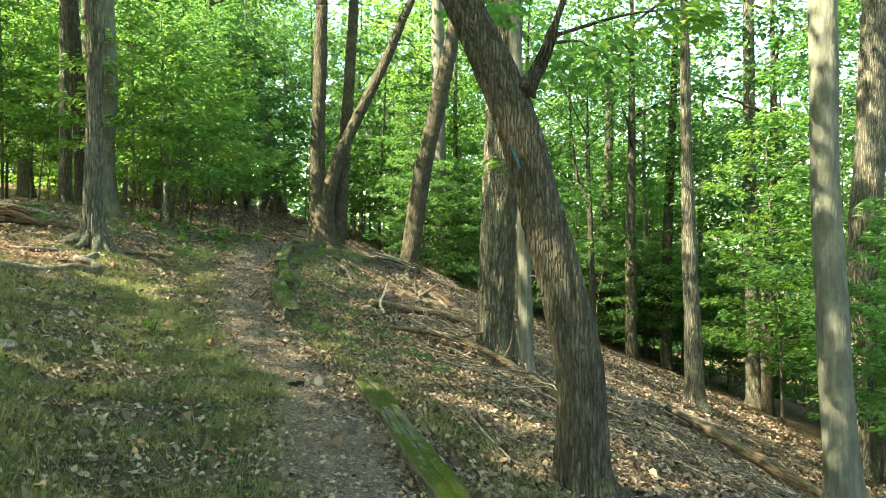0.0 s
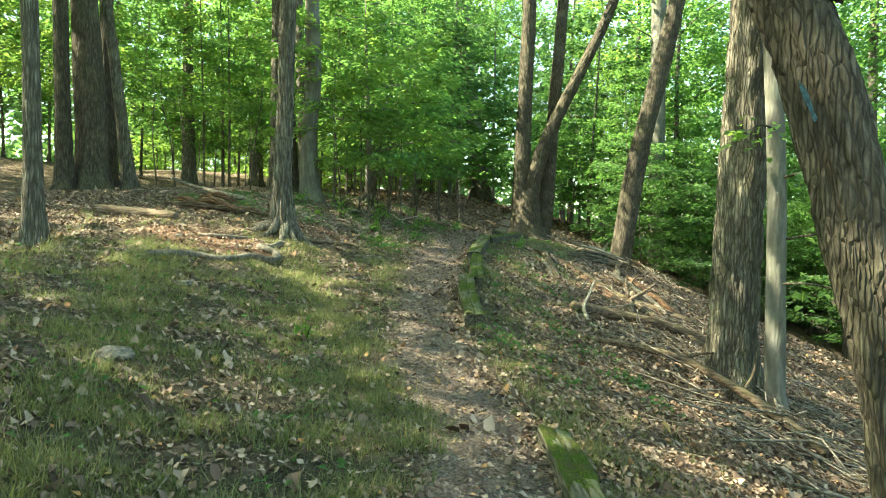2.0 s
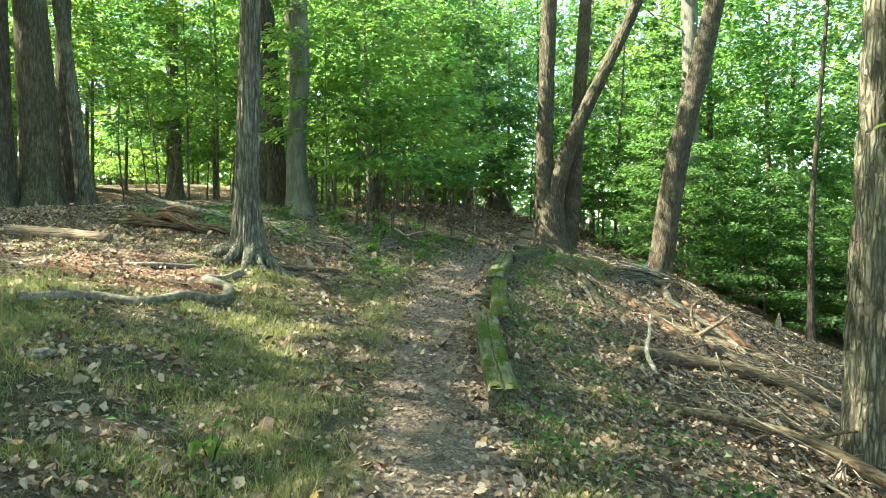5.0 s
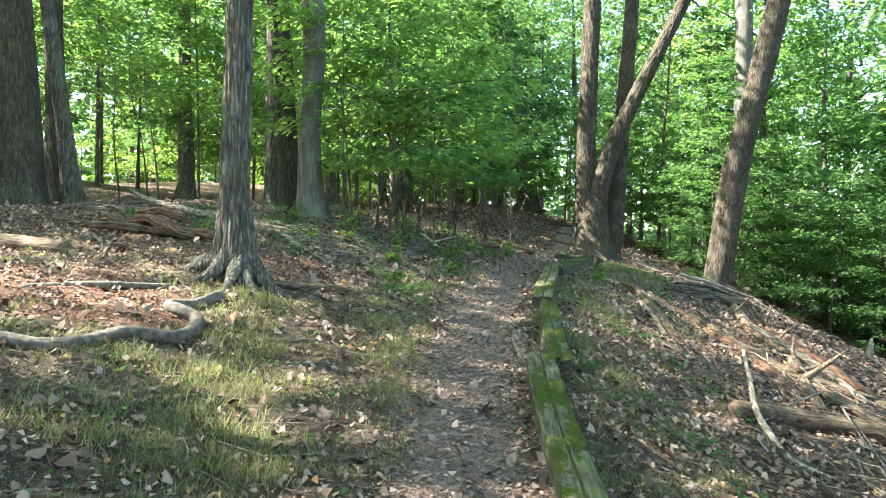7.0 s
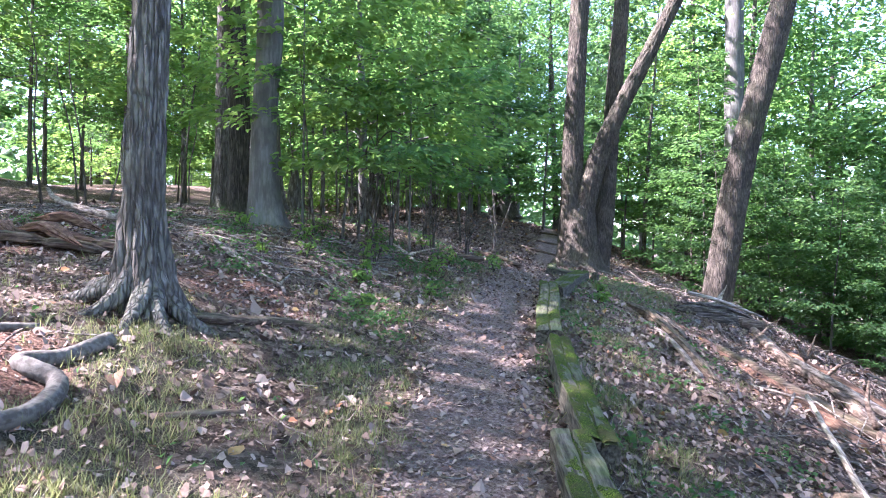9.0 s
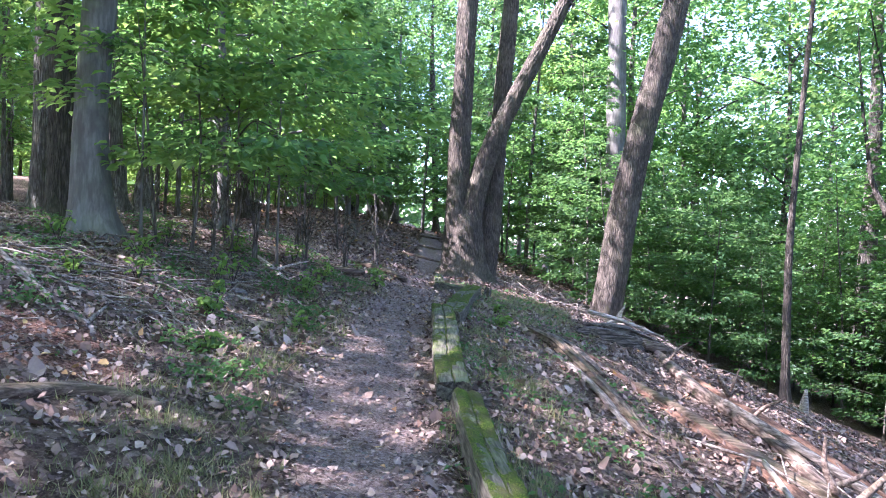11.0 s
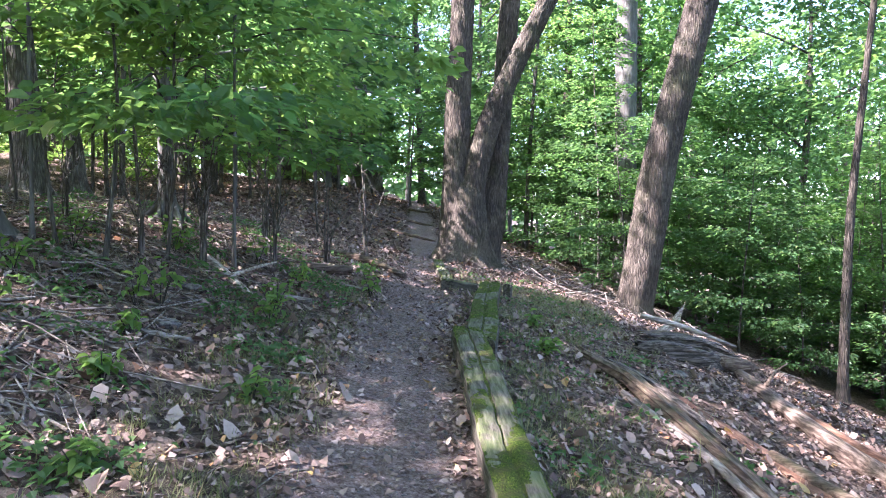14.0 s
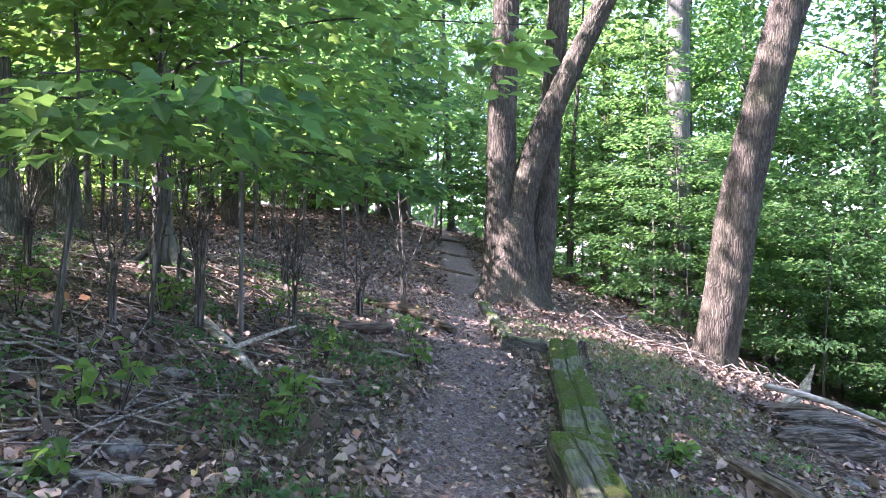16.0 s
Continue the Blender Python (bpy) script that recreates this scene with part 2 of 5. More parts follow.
def ground_material():
    """Forest floor: path soil, thin grass, leaf litter and red rotten soil, mixed by the zones stored on the sheet."""
    m, n, l = material("forest_floor")
    zone = n.new("ShaderNodeAttribute")
    zone.attribute_name = "zone"
    sep = n.new("ShaderNodeSeparateColor")
    l.new(zone.outputs["Color"], sep.inputs[0])
    v = mapped(n, l, (1, 1, 1))
    fine, mid_, big, vfine = noise_tex(n, l, v, 45, 6, 0.7), noise_tex(n, l, v, 14, 5, 0.65), noise_tex(n, l, v, 2.6, 5), noise_tex(n, l, v, 150, 3)
    soil = ramp(n, l, fine, [(0.3, (0.12, 0.08, 0.066)), (0.5, (0.31, 0.225, 0.188)), (0.72, (0.52, 0.41, 0.355))], 0.55)
    soil = mix(n, l, maths(n, l, "MULTIPLY", mid_, 0.5), soil, (0.13, 0.095, 0.072))
    leafy = ramp(n, l, fine, [(0.3, (0.025, 0.017, 0.012)), (0.48, (0.085, 0.057, 0.041)), (0.62, (0.17, 0.12, 0.088)), (0.8, (0.34, 0.265, 0.2))], 0.5)
    flake = n.new("ShaderNodeTexVoronoi")
    flake.inputs["Scale"].default_value = 19
    l.new(mix(n, l, 0.12, v, n.new("ShaderNodeTexNoise").outputs[1]), flake.inputs["Vector"])
    fsep = n.new("ShaderNodeSeparateColor")
    l.new(flake.outputs["Color"], fsep.inputs[0])
    flakes = ramp(n, l, fsep.outputs[0], [(0.0, (0.03, 0.02, 0.014)), (0.35, (0.1, 0.067, 0.048)), (0.7, (0.21, 0.15, 0.11)), (1.0, (0.4, 0.31, 0.24))])
    leafy = mix(n, l, 0.6, leafy, flakes)
    soil = mix(n, l, 0.18, soil, flakes)
    grass = ramp(n, l, vfine, [(0.3, (0.018, 0.016, 0.01)), (0.5, (0.07, 0.062, 0.04)), (0.7, (0.2, 0.175, 0.12))], 0.45)
    grass = mix(n, l, ramp(n, l, big, [(0.42, (0, 0, 0)), (0.62, (1, 1, 1))]), grass, leafy)
    red = ramp(n, l, fine, [(0.3, (0.075, 0.04, 0.027)), (0.55, (0.205, 0.112, 0.075)), (0.75, (0.33, 0.205, 0.145))], 0.5)
    wob = maths(n, l, "SUBTRACT", maths(n, l, "ADD", maths(n, l, "MULTIPLY", mid_, 0.5), maths(n, l, "MULTIPLY", fine, 0.3)), 0.4)

    def edge(channel):
        return ramp(n, l, maths(n, l, "ADD", channel, wob), [(0.38, (0, 0, 0)), (0.62, (1, 1, 1))])
    col = mix(n, l, edge(sep.outputs[1]), leafy, grass)
    col = mix(n, l, edge(sep.outputs[2]), col, red)
    col = mix(n, l, edge(sep.outputs[0]), col, soil)
    h = maths(n, l, "ADD", maths(n, l, "ADD", maths(n, l, "MULTIPLY", fine, 0.7), maths(n, l, "MULTIPLY", vfine, 0.4)), maths(n, l, "MULTIPLY", fsep.outputs[1], 0.35))
    finish(n, l, col, 0.95, bump(n, l, h, 1.0, 0.06), 0.15)
    return m


FLOOR = ground_material()


def plain(name, c1, c2, scale, rough=0.9, rel=0.01):
    m, n, l = material(name)
    f = noise_tex(n, l, mapped(n, l, (1, 1, 1)), scale, 5)
    finish(n, l, ramp(n, l, f, [(0.35, c1), (0.65, c2)], 0.6), rough, bump(n, l, f, 0.6, rel))
    return m


STONE = plain("grey_stone", (0.07, 0.063, 0.056), (0.18, 0.16, 0.14), 30)
ROOT_BARK = plain("root_bark", (0.085, 0.072, 0.058), (0.165, 0.145, 0.118), 22, 0.9, 0.02)
BLUE_PAINT = plain("faded_blue_paint", (0.07, 0.10, 0.11), (0.08, 0.18, 0.24), 60)

# ---- the lie of the land ----
# along the path: height at each y; across it: drop or rise at each distance to the right, for the near and the far stretch
YS = [-30, 0, 5, 10, 15, 20, 28, 42, 80]
ZY = [-2.2, 0.017, 0.408, 0.832, 1.353, 1.615, 1.57, 2.7, 4.0]
US = [-40, -16, -9, -5.5, -3, -1.2, 0, 0.8, 2, 4, 7, 14, 40]
F_NEAR = [2.301, 2.095, 1.142, 0.873, 0.541, 0.104, -0.0, -0.169, -0.53, -1.105, -2.245, -4.9, -14.5]
F_FAR = [2.301, 2.094, 1.163, 1.055, 0.72, 0.22, -0.0, -0.135, -0.347, -0.927, -2.102, -4.874, -14.501]
MID_Y, MID_X = [-30, -4, 0, 4.5, 10, 14.5, 19, 29, 45, 80], [2.2, 0.9, 0.2, -0.75, -2.7, -4.05, -4.6, -5.75, -9, -16]
TRAIL_Y, TRAIL_X = [-30, -3, 0, 4.07, 5.9, 7.85, 9.7, 11.3, 13.5, 16.6, 19.4, 21.7, 29.3, 40, 60], [1.9, 0.85, 0.4, -0.44, -1.07, -1.96, -2.68, -3.17, -3.77, -4.25, -4.6, -4.9, -5.95, -7.77, -11.5]


def spline(v, xs, ys):
    xs, ys = np.array(xs, float), np.array(ys, float)
    v = np.clip(v, xs[0], xs[-1])
    d, h = np.diff(ys) / np.diff(xs), np.diff(xs)
    s = np.zeros_like(ys)
    s[1:-1] = (d[:-1] * h[1:] + d[1:] * h[:-1]) / (h[1:] + h[:-1])
    s[0], s[-1] = d[0], d[-1]
    i = np.clip(np.searchsorted(xs, v) - 1, 0, len(xs) - 2)
    w = xs[i + 1] - xs[i]
    t = (v - xs[i]) / w
    return (2 * t**3 - 3 * t**2 + 1) * ys[i] + (t**3 - 2 * t**2 + t) * w * s[i] + (3 * t**2 - 2 * t**3) * ys[i + 1] + (t**3 - t**2) * w * s[i + 1]


def trail_off(x, y):
    return x - spline(y, TRAIL_Y, TRAIL_X)


def height(x, y):
    x, y = np.asarray(x, float), np.asarray(y, float)
    u = x - spline(y, MID_Y, MID_X)
    k = np.clip((y - 6) / 16, 0, 1)
    k = k * k * (3 - 2 * k)
    z = spline(y, YS, ZY) + spline(u, US, F_NEAR) * (1 - k) + spline(u, US, F_FAR) * k
    rough = 0.022 * np.sin(3.1 * x + 1.3 * y) * np.sin(2.3 * y - 0.7 * x) + 0.012 * np.sin(8.3 * x + 5.1 * y + 1) + 0.01 * np.sin(6.7 * y - 9.1 * x)
    p = np.exp(-(trail_off(x, y) / 0.42)**4)
    return z + rough * (1 - 0.75 * p) - 0.03 * p


def ground_z(x, y):
    return float(height(np.array([x]), np.array([y]))[0])


def fast_mesh(name, verts, faces, mat, smooth=False):
    """A mesh from arrays: verts (n, 3); faces (m, 3) or (m, 4)."""
    verts, faces = np.asarray(verts, np.float32), np.asarray(faces, np.int32)
    me = bpy.data.meshes.new(name)
    k = faces.shape[1]
    me.vertices.add(len(verts))
    me.vertices.foreach_set("co", verts.ravel())
    me.loops.add(faces.size)
    me.loops.foreach_set("vertex_index", faces.ravel())
    me.polygons.add(len(faces))
    me.polygons.foreach_set("loop_start", np.arange(0, faces.size, k, dtype=np.int32))
    me.polygons.foreach_set("use_smooth", np.full(len(faces), smooth))
    me.update(calc_edges=True)
    me.materials.append(mat)
    return me


def thing(name, x, y, z, label, category, group="", kind="", rz=0.0):
    ob = new(name)
    ob.matrix_world = pose(x, y, z, 0, 0, rz)
    ob.empty_display_size = 0.1
    return tagged(ob, label, category, group, kind)


def part(name, me, parent, label=""):
    ob = new(name, me)
    ob.parent = parent
    return tagged(ob, label)


# ---- ground ----
def lines(lo, a1, b1, hi, fine, grow):
    mid = np.arange(a1, b1, fine).tolist()
    out, s, v = [], fine, b1
    while v < hi:
        out.append(v)
        s *= grow
        v += s
    out.append(hi)
    pre, s, v = [], fine, a1
    while v > lo:
        s *= grow
        v -= s
        pre.append(max(v, lo))
    return np.array(pre[::-1] + mid + out)


gx, gy = lines(-400, -9.0, 3.0, 400, 0.1, 1.12), lines(-300, 1.5, 24.0, 500, 0.11, 1.12)
X, Y = np.meshgrid(gx, gy)
Z = height(X, Y)
nx, ny = len(gx), len(gy)
idx = np.arange(nx * ny).reshape(ny, nx)
quads = np.stack([idx[:-1, :-1], idx[:-1, 1:], idx[1:, 1:], idx[1:, :-1]], -1).reshape(-1, 4)
gme = fast_mesh("ground", np.stack([X, Y, Z], -1).reshape(-1, 3), quads, FLOOR, True)


def path_zone(x, y):
    off = trail_off(x, y) + 0.08 * np.sin(1.9 * y) + 0.05 * np.sin(4.3 * y + 1)
    return np.clip(1.25 - np.abs(off) / 0.42 * 0.75, 0, 1) * np.clip((60 - y) / 8, 0.25, 1)


def grass_zone(x, y):
    off = trail_off(x, y)
    left = np.clip((-off - 0.25) / 0.35, 0, 1) * np.clip((4.6 + off + 0.6 * np.sin(y)) / 1.2, 0, 1) * np.clip((12.6 - y + 0.8 * np.sin(2 * x)) / 2.5, 0, 1)
    left2 = 0.55 * np.clip((-off - 0.3) / 0.3, 0, 1) * np.clip((1.7 + off) / 0.8, 0, 1) * np.clip((21 - y) / 4, 0, 1)
    right = 0.62 * np.clip((off - 0.5) / 0.2, 0, 1) * np.clip((1.9 - off) / 0.9, 0, 1) * np.clip((24 - y) / 4, 0, 1)
    return np.maximum(np.maximum(left, left2), right)


def red_zone(x, y):
    r1 = np.exp(-(((x + 8.2) / 1.0)**2 + ((y - 13.2) / 0.8)**2)**2)
    r2 = np.exp(-(((x + 6.0) / 0.9)**2 + ((y - 13.4) / 0.55)**2)**2)
    r3 = np.exp(-(((x + 6.2) / 1.25)**2 + ((y - 10.4) / 1.0)**2)**2)
    return 0.8 * np.maximum(np.maximum(r1, r2), r3)


att = gme.color_attributes.new("zone", "FLOAT_COLOR", "POINT")
zc = np.ones((nx * ny, 4), np.float32)
zc[:, 0], zc[:, 1], zc[:, 2] = path_zone(X, Y).ravel(), grass_zone(X, Y).ravel(), red_zone(X, Y).ravel()
att.data.foreach_set("color", zc.ravel())
ground = tagged(new("ground", gme), "sloping forest floor with a worn dirt path, thin grass and leaf litter", "ground", kind="structure")


# ---- trunks ----
def frames_along(pts):
    pts = np.asarray(pts, float)
    tan = np.gradient(pts, axis=0)
    tan /= np.linalg.norm(tan, axis=1)[:, None]
    ref = np.array([0.0, 1.0, 0.0]) if abs(tan[0][1]) < 0.9 else np.array([1.0, 0, 0])
    side = np.cross(tan, ref)
    side /= np.linalg.norm(side, axis=1)[:, None]
    return tan, side, np.cross(side, tan)


def resample(pts, rad, step):
    pts, rad = np.asarray(pts, float), np.asarray(rad, float)
    s = np.concatenate([[0], np.cumsum(np.linalg.norm(np.diff(pts, axis=0), axis=1))])
    n = max(3, int(s[-1] / step) + 1)
    t = np.linspace(0, s[-1], n)
    return np.stack([spline(t, s, pts[:, i]) for i in range(3)], -1), np.interp(t, s, rad), t


def tube(pts, rad, segs=12, step=0.3, ridge=0.0, freq=9.0, flare=0.0, lobes=5, seed=0.0, lump=0.03, amp=1.0):
    """Rings along a bent line, closed at both ends; bark ridges, root flare and lumps are in the mesh."""
    P, R, t = resample(pts, rad, step)
    tan, s1, s2 = frames_along(P)
    th = np.linspace(0, 2 * math.pi, segs, endpoint=False)
    T, A = np.meshgrid(t, th, indexing="ij")
    r = np.repeat(R[:, None], segs, 1)
    r = r * (1 + lump * np.sin(2 * A + 1.7 * T + seed) + lump * np.sin(3 * A - 2.3 * T + 2 * seed))
    if flare:
        f = np.exp(-T / (flare * 0.45))
        r = r * (1 + amp * f * (0.55 + 0.45 * np.sin(lobes * A + seed) + 0.2 * np.sin((lobes + 2) * A + 2 * seed)))
    if ridge:
        w = A * freq + 1.1 * np.sin(3.1 * T + 2 * A + seed) + 0.8 * np.sin(7.3 * T - 3 * A) + 0.5 * np.sin(17 * T + 5 * A)
        plate = np.abs(np.sin(w * 0.5)) ** 0.6
        breaks = np.clip(np.sin(9 * T + 4.0 * np.sin(A * 3 + seed)) * 2.2 + 2.0, 0, 1)
        r = r + ridge * (plate * breaks - 0.6) + 0.35 * ridge * np.sin(A * freq * 2.7 + 23 * T) * np.sin(31 * T + 4 * A)
    v = P[:, None, :] + r[..., None] * (np.cos(T * 0 + A)[..., None] * s1[:, None, :] + np.sin(A)[..., None] * s2[:, None, :])
    n = len(P)
    ids = np.arange(n * segs).reshape(n, segs)
    nxt = np.roll(ids, -1, 1)
    q = np.stack([ids[:-1], nxt[:-1], nxt[1:], ids[1:]], -1).reshape(-1, 4)
    verts = np.concatenate([v.reshape(-1, 3), P[:1], P[-1:]])
    c0, c1 = n * segs, n * segs + 1
    caps = [(c0, nxt[0, i], ids[0, i], ids[0, i]) for i in range(segs)] + [(c1, ids[-1, i], nxt[-1, i], nxt[-1, i]) for i in range(segs)]
    return verts, q, np.array([c[:3] for c in caps])


def tube_mesh(name, tubes, mat, smooth=True):
    vs, fs, off = [], [], 0
    for v, q, c in tubes:
        vs.append(v)
        tri = np.concatenate([q[:, [0, 1, 2]], q[:, [0, 2, 3]], c]) + off
        fs.append(tri)
        off += len(v)
    return fast_mesh(name, np.concatenate(vs), np.concatenate(fs), mat, smooth)


# ---- leaves ----
def leaves(pos, out, size, tilt=0.35, fold=0.25, wide=0.55, seed=1, flat=True):
    """Arrays for leaves: a folded blade of four triangles from base to tip."""
    g = np.random.default_rng(seed)
    n = len(pos)
    d = out + g.normal(0, 0.5, (n, 3))
    d[:, 2] = d[:, 2] * 0.4 - 0.15
    d /= np.linalg.norm(d, axis=1)[:, None] + 1e-6
    up = np.tile([0, 0, 1.0], (n, 1)) + g.normal(0, tilt, (n, 3))
    side = np.cross(d, up)
    side /= np.linalg.norm(side, axis=1)[:, None] + 1e-6
    nor = np.cross(side, d)
    L = (size * g.uniform(0.65, 1.25, n))[:, None]
    W = L * wide
    if flat:
        a, b = pos, pos + d * L - nor * L * 0.12
        c, e = pos + d * L * 0.45 + side * W * 0.5 + nor * W * fold, pos + d * L * 0.45 - side * W * 0.5 + nor * W * fold
        v = np.stack([a, b, c, e], 1).reshape(-1, 3)
        i = np.arange(n)[:, None] * 4
        f = np.concatenate([i + [0, 2, 1], i + [0, 1, 3]])
    else:
        a, b = pos, pos + d * L - nor * L * 0.18
        m = pos + d * L * 0.5 - nor * L * 0.02
        c, e = pos + d * L * 0.28 + side * W * 0.45 + nor * W * fold, pos + d * L * 0.28 - side * W * 0.45 + nor * W * fold
        c2, e2 = pos + d * L * 0.66 + side * W * 0.42 + nor * W * fold * 0.7, pos + d * L * 0.66 - side * W * 0.42 + nor * W * fold * 0.7
        v = np.stack([a, b, m, c, e, c2, e2], 1).reshape(-1, 3)
        i = np.arange(n)[:, None] * 7
        f = np.concatenate([i + [0, 3, 2], i + [3, 5, 2], i + [5, 1, 2], i + [0, 2, 4], i + [4, 2, 6], i + [6, 2, 1]])
    return v, f


def spray(g, start, direction, length, count, droop=0.12, width=0.42):
    """Leaf bases on one flat leafy bough."""
    twig = (g.integers(0, 10, count) + 0.5) / 10
    t = np.clip(0.14 + 0.86 * twig ** 0.8 + g.normal(0, 0.012, count), 0, 1)
    d = direction / np.linalg.norm(direction)
    side = np.array([-d[1], d[0], 0.0])
    side /= np.linalg.norm(side) + 1e-6
    s = g.uniform(-1, 1, count)
    half = length * width * np.sin(np.clip(t * 1.05, 0, 1) * math.pi * 0.86 + 0.3)
    p = start + d * (t * length + 0.45 * np.abs(s) * half)[:, None] + side * (s * half)[:, None]
    p[:, 2] += -droop * length * t**2 - 0.10 * np.abs(s) * half + g.normal(0, 0.07, count)
    return p, d * 0.8 + side * s[:, None]


def young_tree(name, tall, spread, boughs, per, leaf, r0, seed, bark, leafmat, first=0.28, fine=False):
    """Two meshes of an understorey tree: its stem with boughs, and its leaves in flat layered sprays."""
    g = np.random.default_rng(seed)
    bend = g.normal(0, 0.05 * tall, 2)
    line = [(0, 0, -0.1), (bend[0] * 0.3, bend[1] * 0.3, tall * 0.35), (bend[0], bend[1], tall * 0.7), (bend[0] * 1.4, bend[1] * 1.4, tall)]
    stem = np.array(line)
    tubes = [tube(line, [r0, r0 * 0.75, r0 * 0.45, r0 * 0.12], 8, 0.35, 0, seed=seed, flare=r0 * 2)]
    ps, ds = [], []
    for i in range(boughs):
        h = tall * (first + (1 - first) * (i + g.uniform(0, 0.8)) / boughs)
        k = h / tall
        base = np.array([np.interp(h, stem[:, 2], stem[:, 0]), np.interp(h, stem[:, 2], stem[:, 1]), h])
        ang = i * 2.4 + g.uniform(-0.5, 0.5)
        L = spread * (1.05 - 0.6 * max(0, (k - first)) / (1 - first)) * g.uniform(0.55, 1.1)
        d = np.array([math.cos(ang), math.sin(ang), g.uniform(0.05, 0.4)])
        tip = base + d * L
        tip[2] -= 0.1 * L
        tubes.append(tube([base, base + d * L * 0.5 + (0, 0, 0.03 * L), tip], [r0 * 0.3 * (1.1 - k), r0 * 0.18, r0 * 0.05], 4, 0.9 if leaf > 0.2 else 0.5, 0))
        p, q = spray(g, base, d, L, int(per * L / spread) + 8)
        ps.append(p)
        ds.append(q)
    v, f = leaves(np.concatenate(ps), np.concatenate(ds), leaf, seed=seed, flat=not fine)
    return tube_mesh(name + "_stem", tubes, bark), fast_mesh(name + "_leaves", v, f, leafmat)


def high_crown(name, radius, tall, count, leaf, seed, mat, clumps=20):
    """Leaves of a tall tree's crown, in many uneven clumps with gaps."""
    g = np.random.default_rng(seed)
    ps, ds = [], []
    for _ in range(clumps):
        ang, rr, hh = g.uniform(0, 2 * math.pi), radius * g.uniform(0.1, 1.0) ** 0.6, g.uniform(0, 1)
        rr *= math.sin(math.pi * (0.18 + 0.75 * hh)) * 1.05
        c = np.array([math.cos(ang) * rr, math.sin(ang) * rr, hh * tall])
        n = count // clumps
        p = g.normal(0, 1, (n, 3)) * np.array([0.8, 0.8, 0.32]) * radius * 0.19 + c
        ps.append(p)
        ds.append((p - c) + np.array([c[0], c[1], 0]) * 0.3)
    v, f = leaves(np.concatenate(ps), np.concatenate(ds), leaf, tilt=0.5, seed=seed, wide=0.7)
    return fast_mesh(name, v, f, mat)


CROWNS = [high_crown("crown_leaves", 3.6, 7.0, 1900, 0.21, 20 + i, (LEAF, LEAF_LIGHT, LEAF_DEEP, LEAF)[i]) for i in range(4)]
FAR_CROWNS = [high_crown("crown_leaves", 3.8, 7.0, 1900, 0.25, 30 + i, (LEAF, LEAF_LIGHT, LEAF_DEEP, LEAF)[i]) for i in range(4)]

# extra crowns added high over some trees to break the sun into spots
SHADE_CROWNS = [high_crown("crown_leaves", 5.4, 5.0, 1850, 0.28, 500 + i, (LEAF, LEAF_DEEP, LEAF_LIGHT)[i], 24) for i in range(3)]
THIN_CROWNS = [high_crown("crown_leaves", 3.6, 7.0, 650, 0.22, 24 + i, (LEAF, LEAF_LIGHT, LEAF_DEEP, LEAF)[i]) for i in range(4)]


def big_tree(stems, bark, label, crown_at=None, tall=17.0, ridge=0.012, freq=16, segs=52, step=0.07, flare=0.5, seed=1.0, kind=0, group="", limbs=5, amp=1.0, shady=False):
    """A tall tree: stems as lists of (x, y, z, radius) from the ground up, carried on above to the crown."""
    x0, y0 = stems[0][0][0], stems[0][0][1]
    z0 = ground_z(x0, y0)
    tree = thing("tree", x0, y0, z0, label, "tree", group)
    g = np.random.default_rng(int(seed * 97) + 5)
    tips = []
    for k, st in enumerate(stems):
        pts = np.array([s[:3] for s in st]) - (x0, y0, z0)
        rad = np.array([s[3] for s in st])
        if k == 0:
            pts[0, 2] = -0.12
        d = pts[-1] - pts[-2]
        d /= np.linalg.norm(d)
        if rad[-1] > 0.1:
            pts = np.concatenate([pts, [pts[-1] + d * 1.6, pts[-1] + d * 3.0 + (0, 0, 0.3)]])
            rad = np.concatenate([rad, [rad[-1] * 0.96, rad[-1] * 0.9]])
        low = tube(pts, rad, segs, step, ridge, freq, flare if k == 0 else flare * 0.6, 5, seed + k, amp=amp)
        need = max(2.0, tall - pts[-1][2])
        up = np.array([d[0] * 0.5, d[1] * 0.5, 1.0])
        e = pts[-1] - d * 0.15
        high = [e, e + d * 0.8, e + d * 0.8 + up * need * 0.45, e + d * 0.8 + up * need]
        tubes = [low, tube(high, [rad[-1] * 0.985, rad[-1] * 0.93, rad[-1] * 0.6, rad[-1] * 0.12], 14, 0.4, 0, seed=seed)]
        top = np.array(high[2])
        for i in range(limbs):
            s = top + (0, 0, need * (-0.15 + 0.1 * i))
            ang = g.uniform(0, 6.28)
            q = s + np.array([math.cos(ang), math.sin(ang), 0.7]) * g.uniform(1.4, 2.8)
            tubes.append(tube([s, (s + q) / 2 + (0, 0, -0.1), q], [rad[-1] * 0.35, rad[-1] * 0.22, 0.02], 6, 0.5))
        part("trunk", tube_mesh("trunk", tubes, bark), tree)
        tips.append(top)
    for k, top in enumerate(tips):
        cr = part("crown", (CROWNS if y0 < 10 else THIN_CROWNS)[(kind + k) % 4], tree)
        cr.matrix_local = pose(top[0], top[1], top[2] - 2.0, 0, 0, g.uniform(0, 360))
    if shady:
        cr = part("crown", SHADE_CROWNS[kind % 3], tree, "dense crown added overhead to shade the ground")
        cr.matrix_local = pose(tips[0][0], tips[0][1], tips[0][2] + 0.5, 0, 0, g.uniform(0, 360))
    return tree



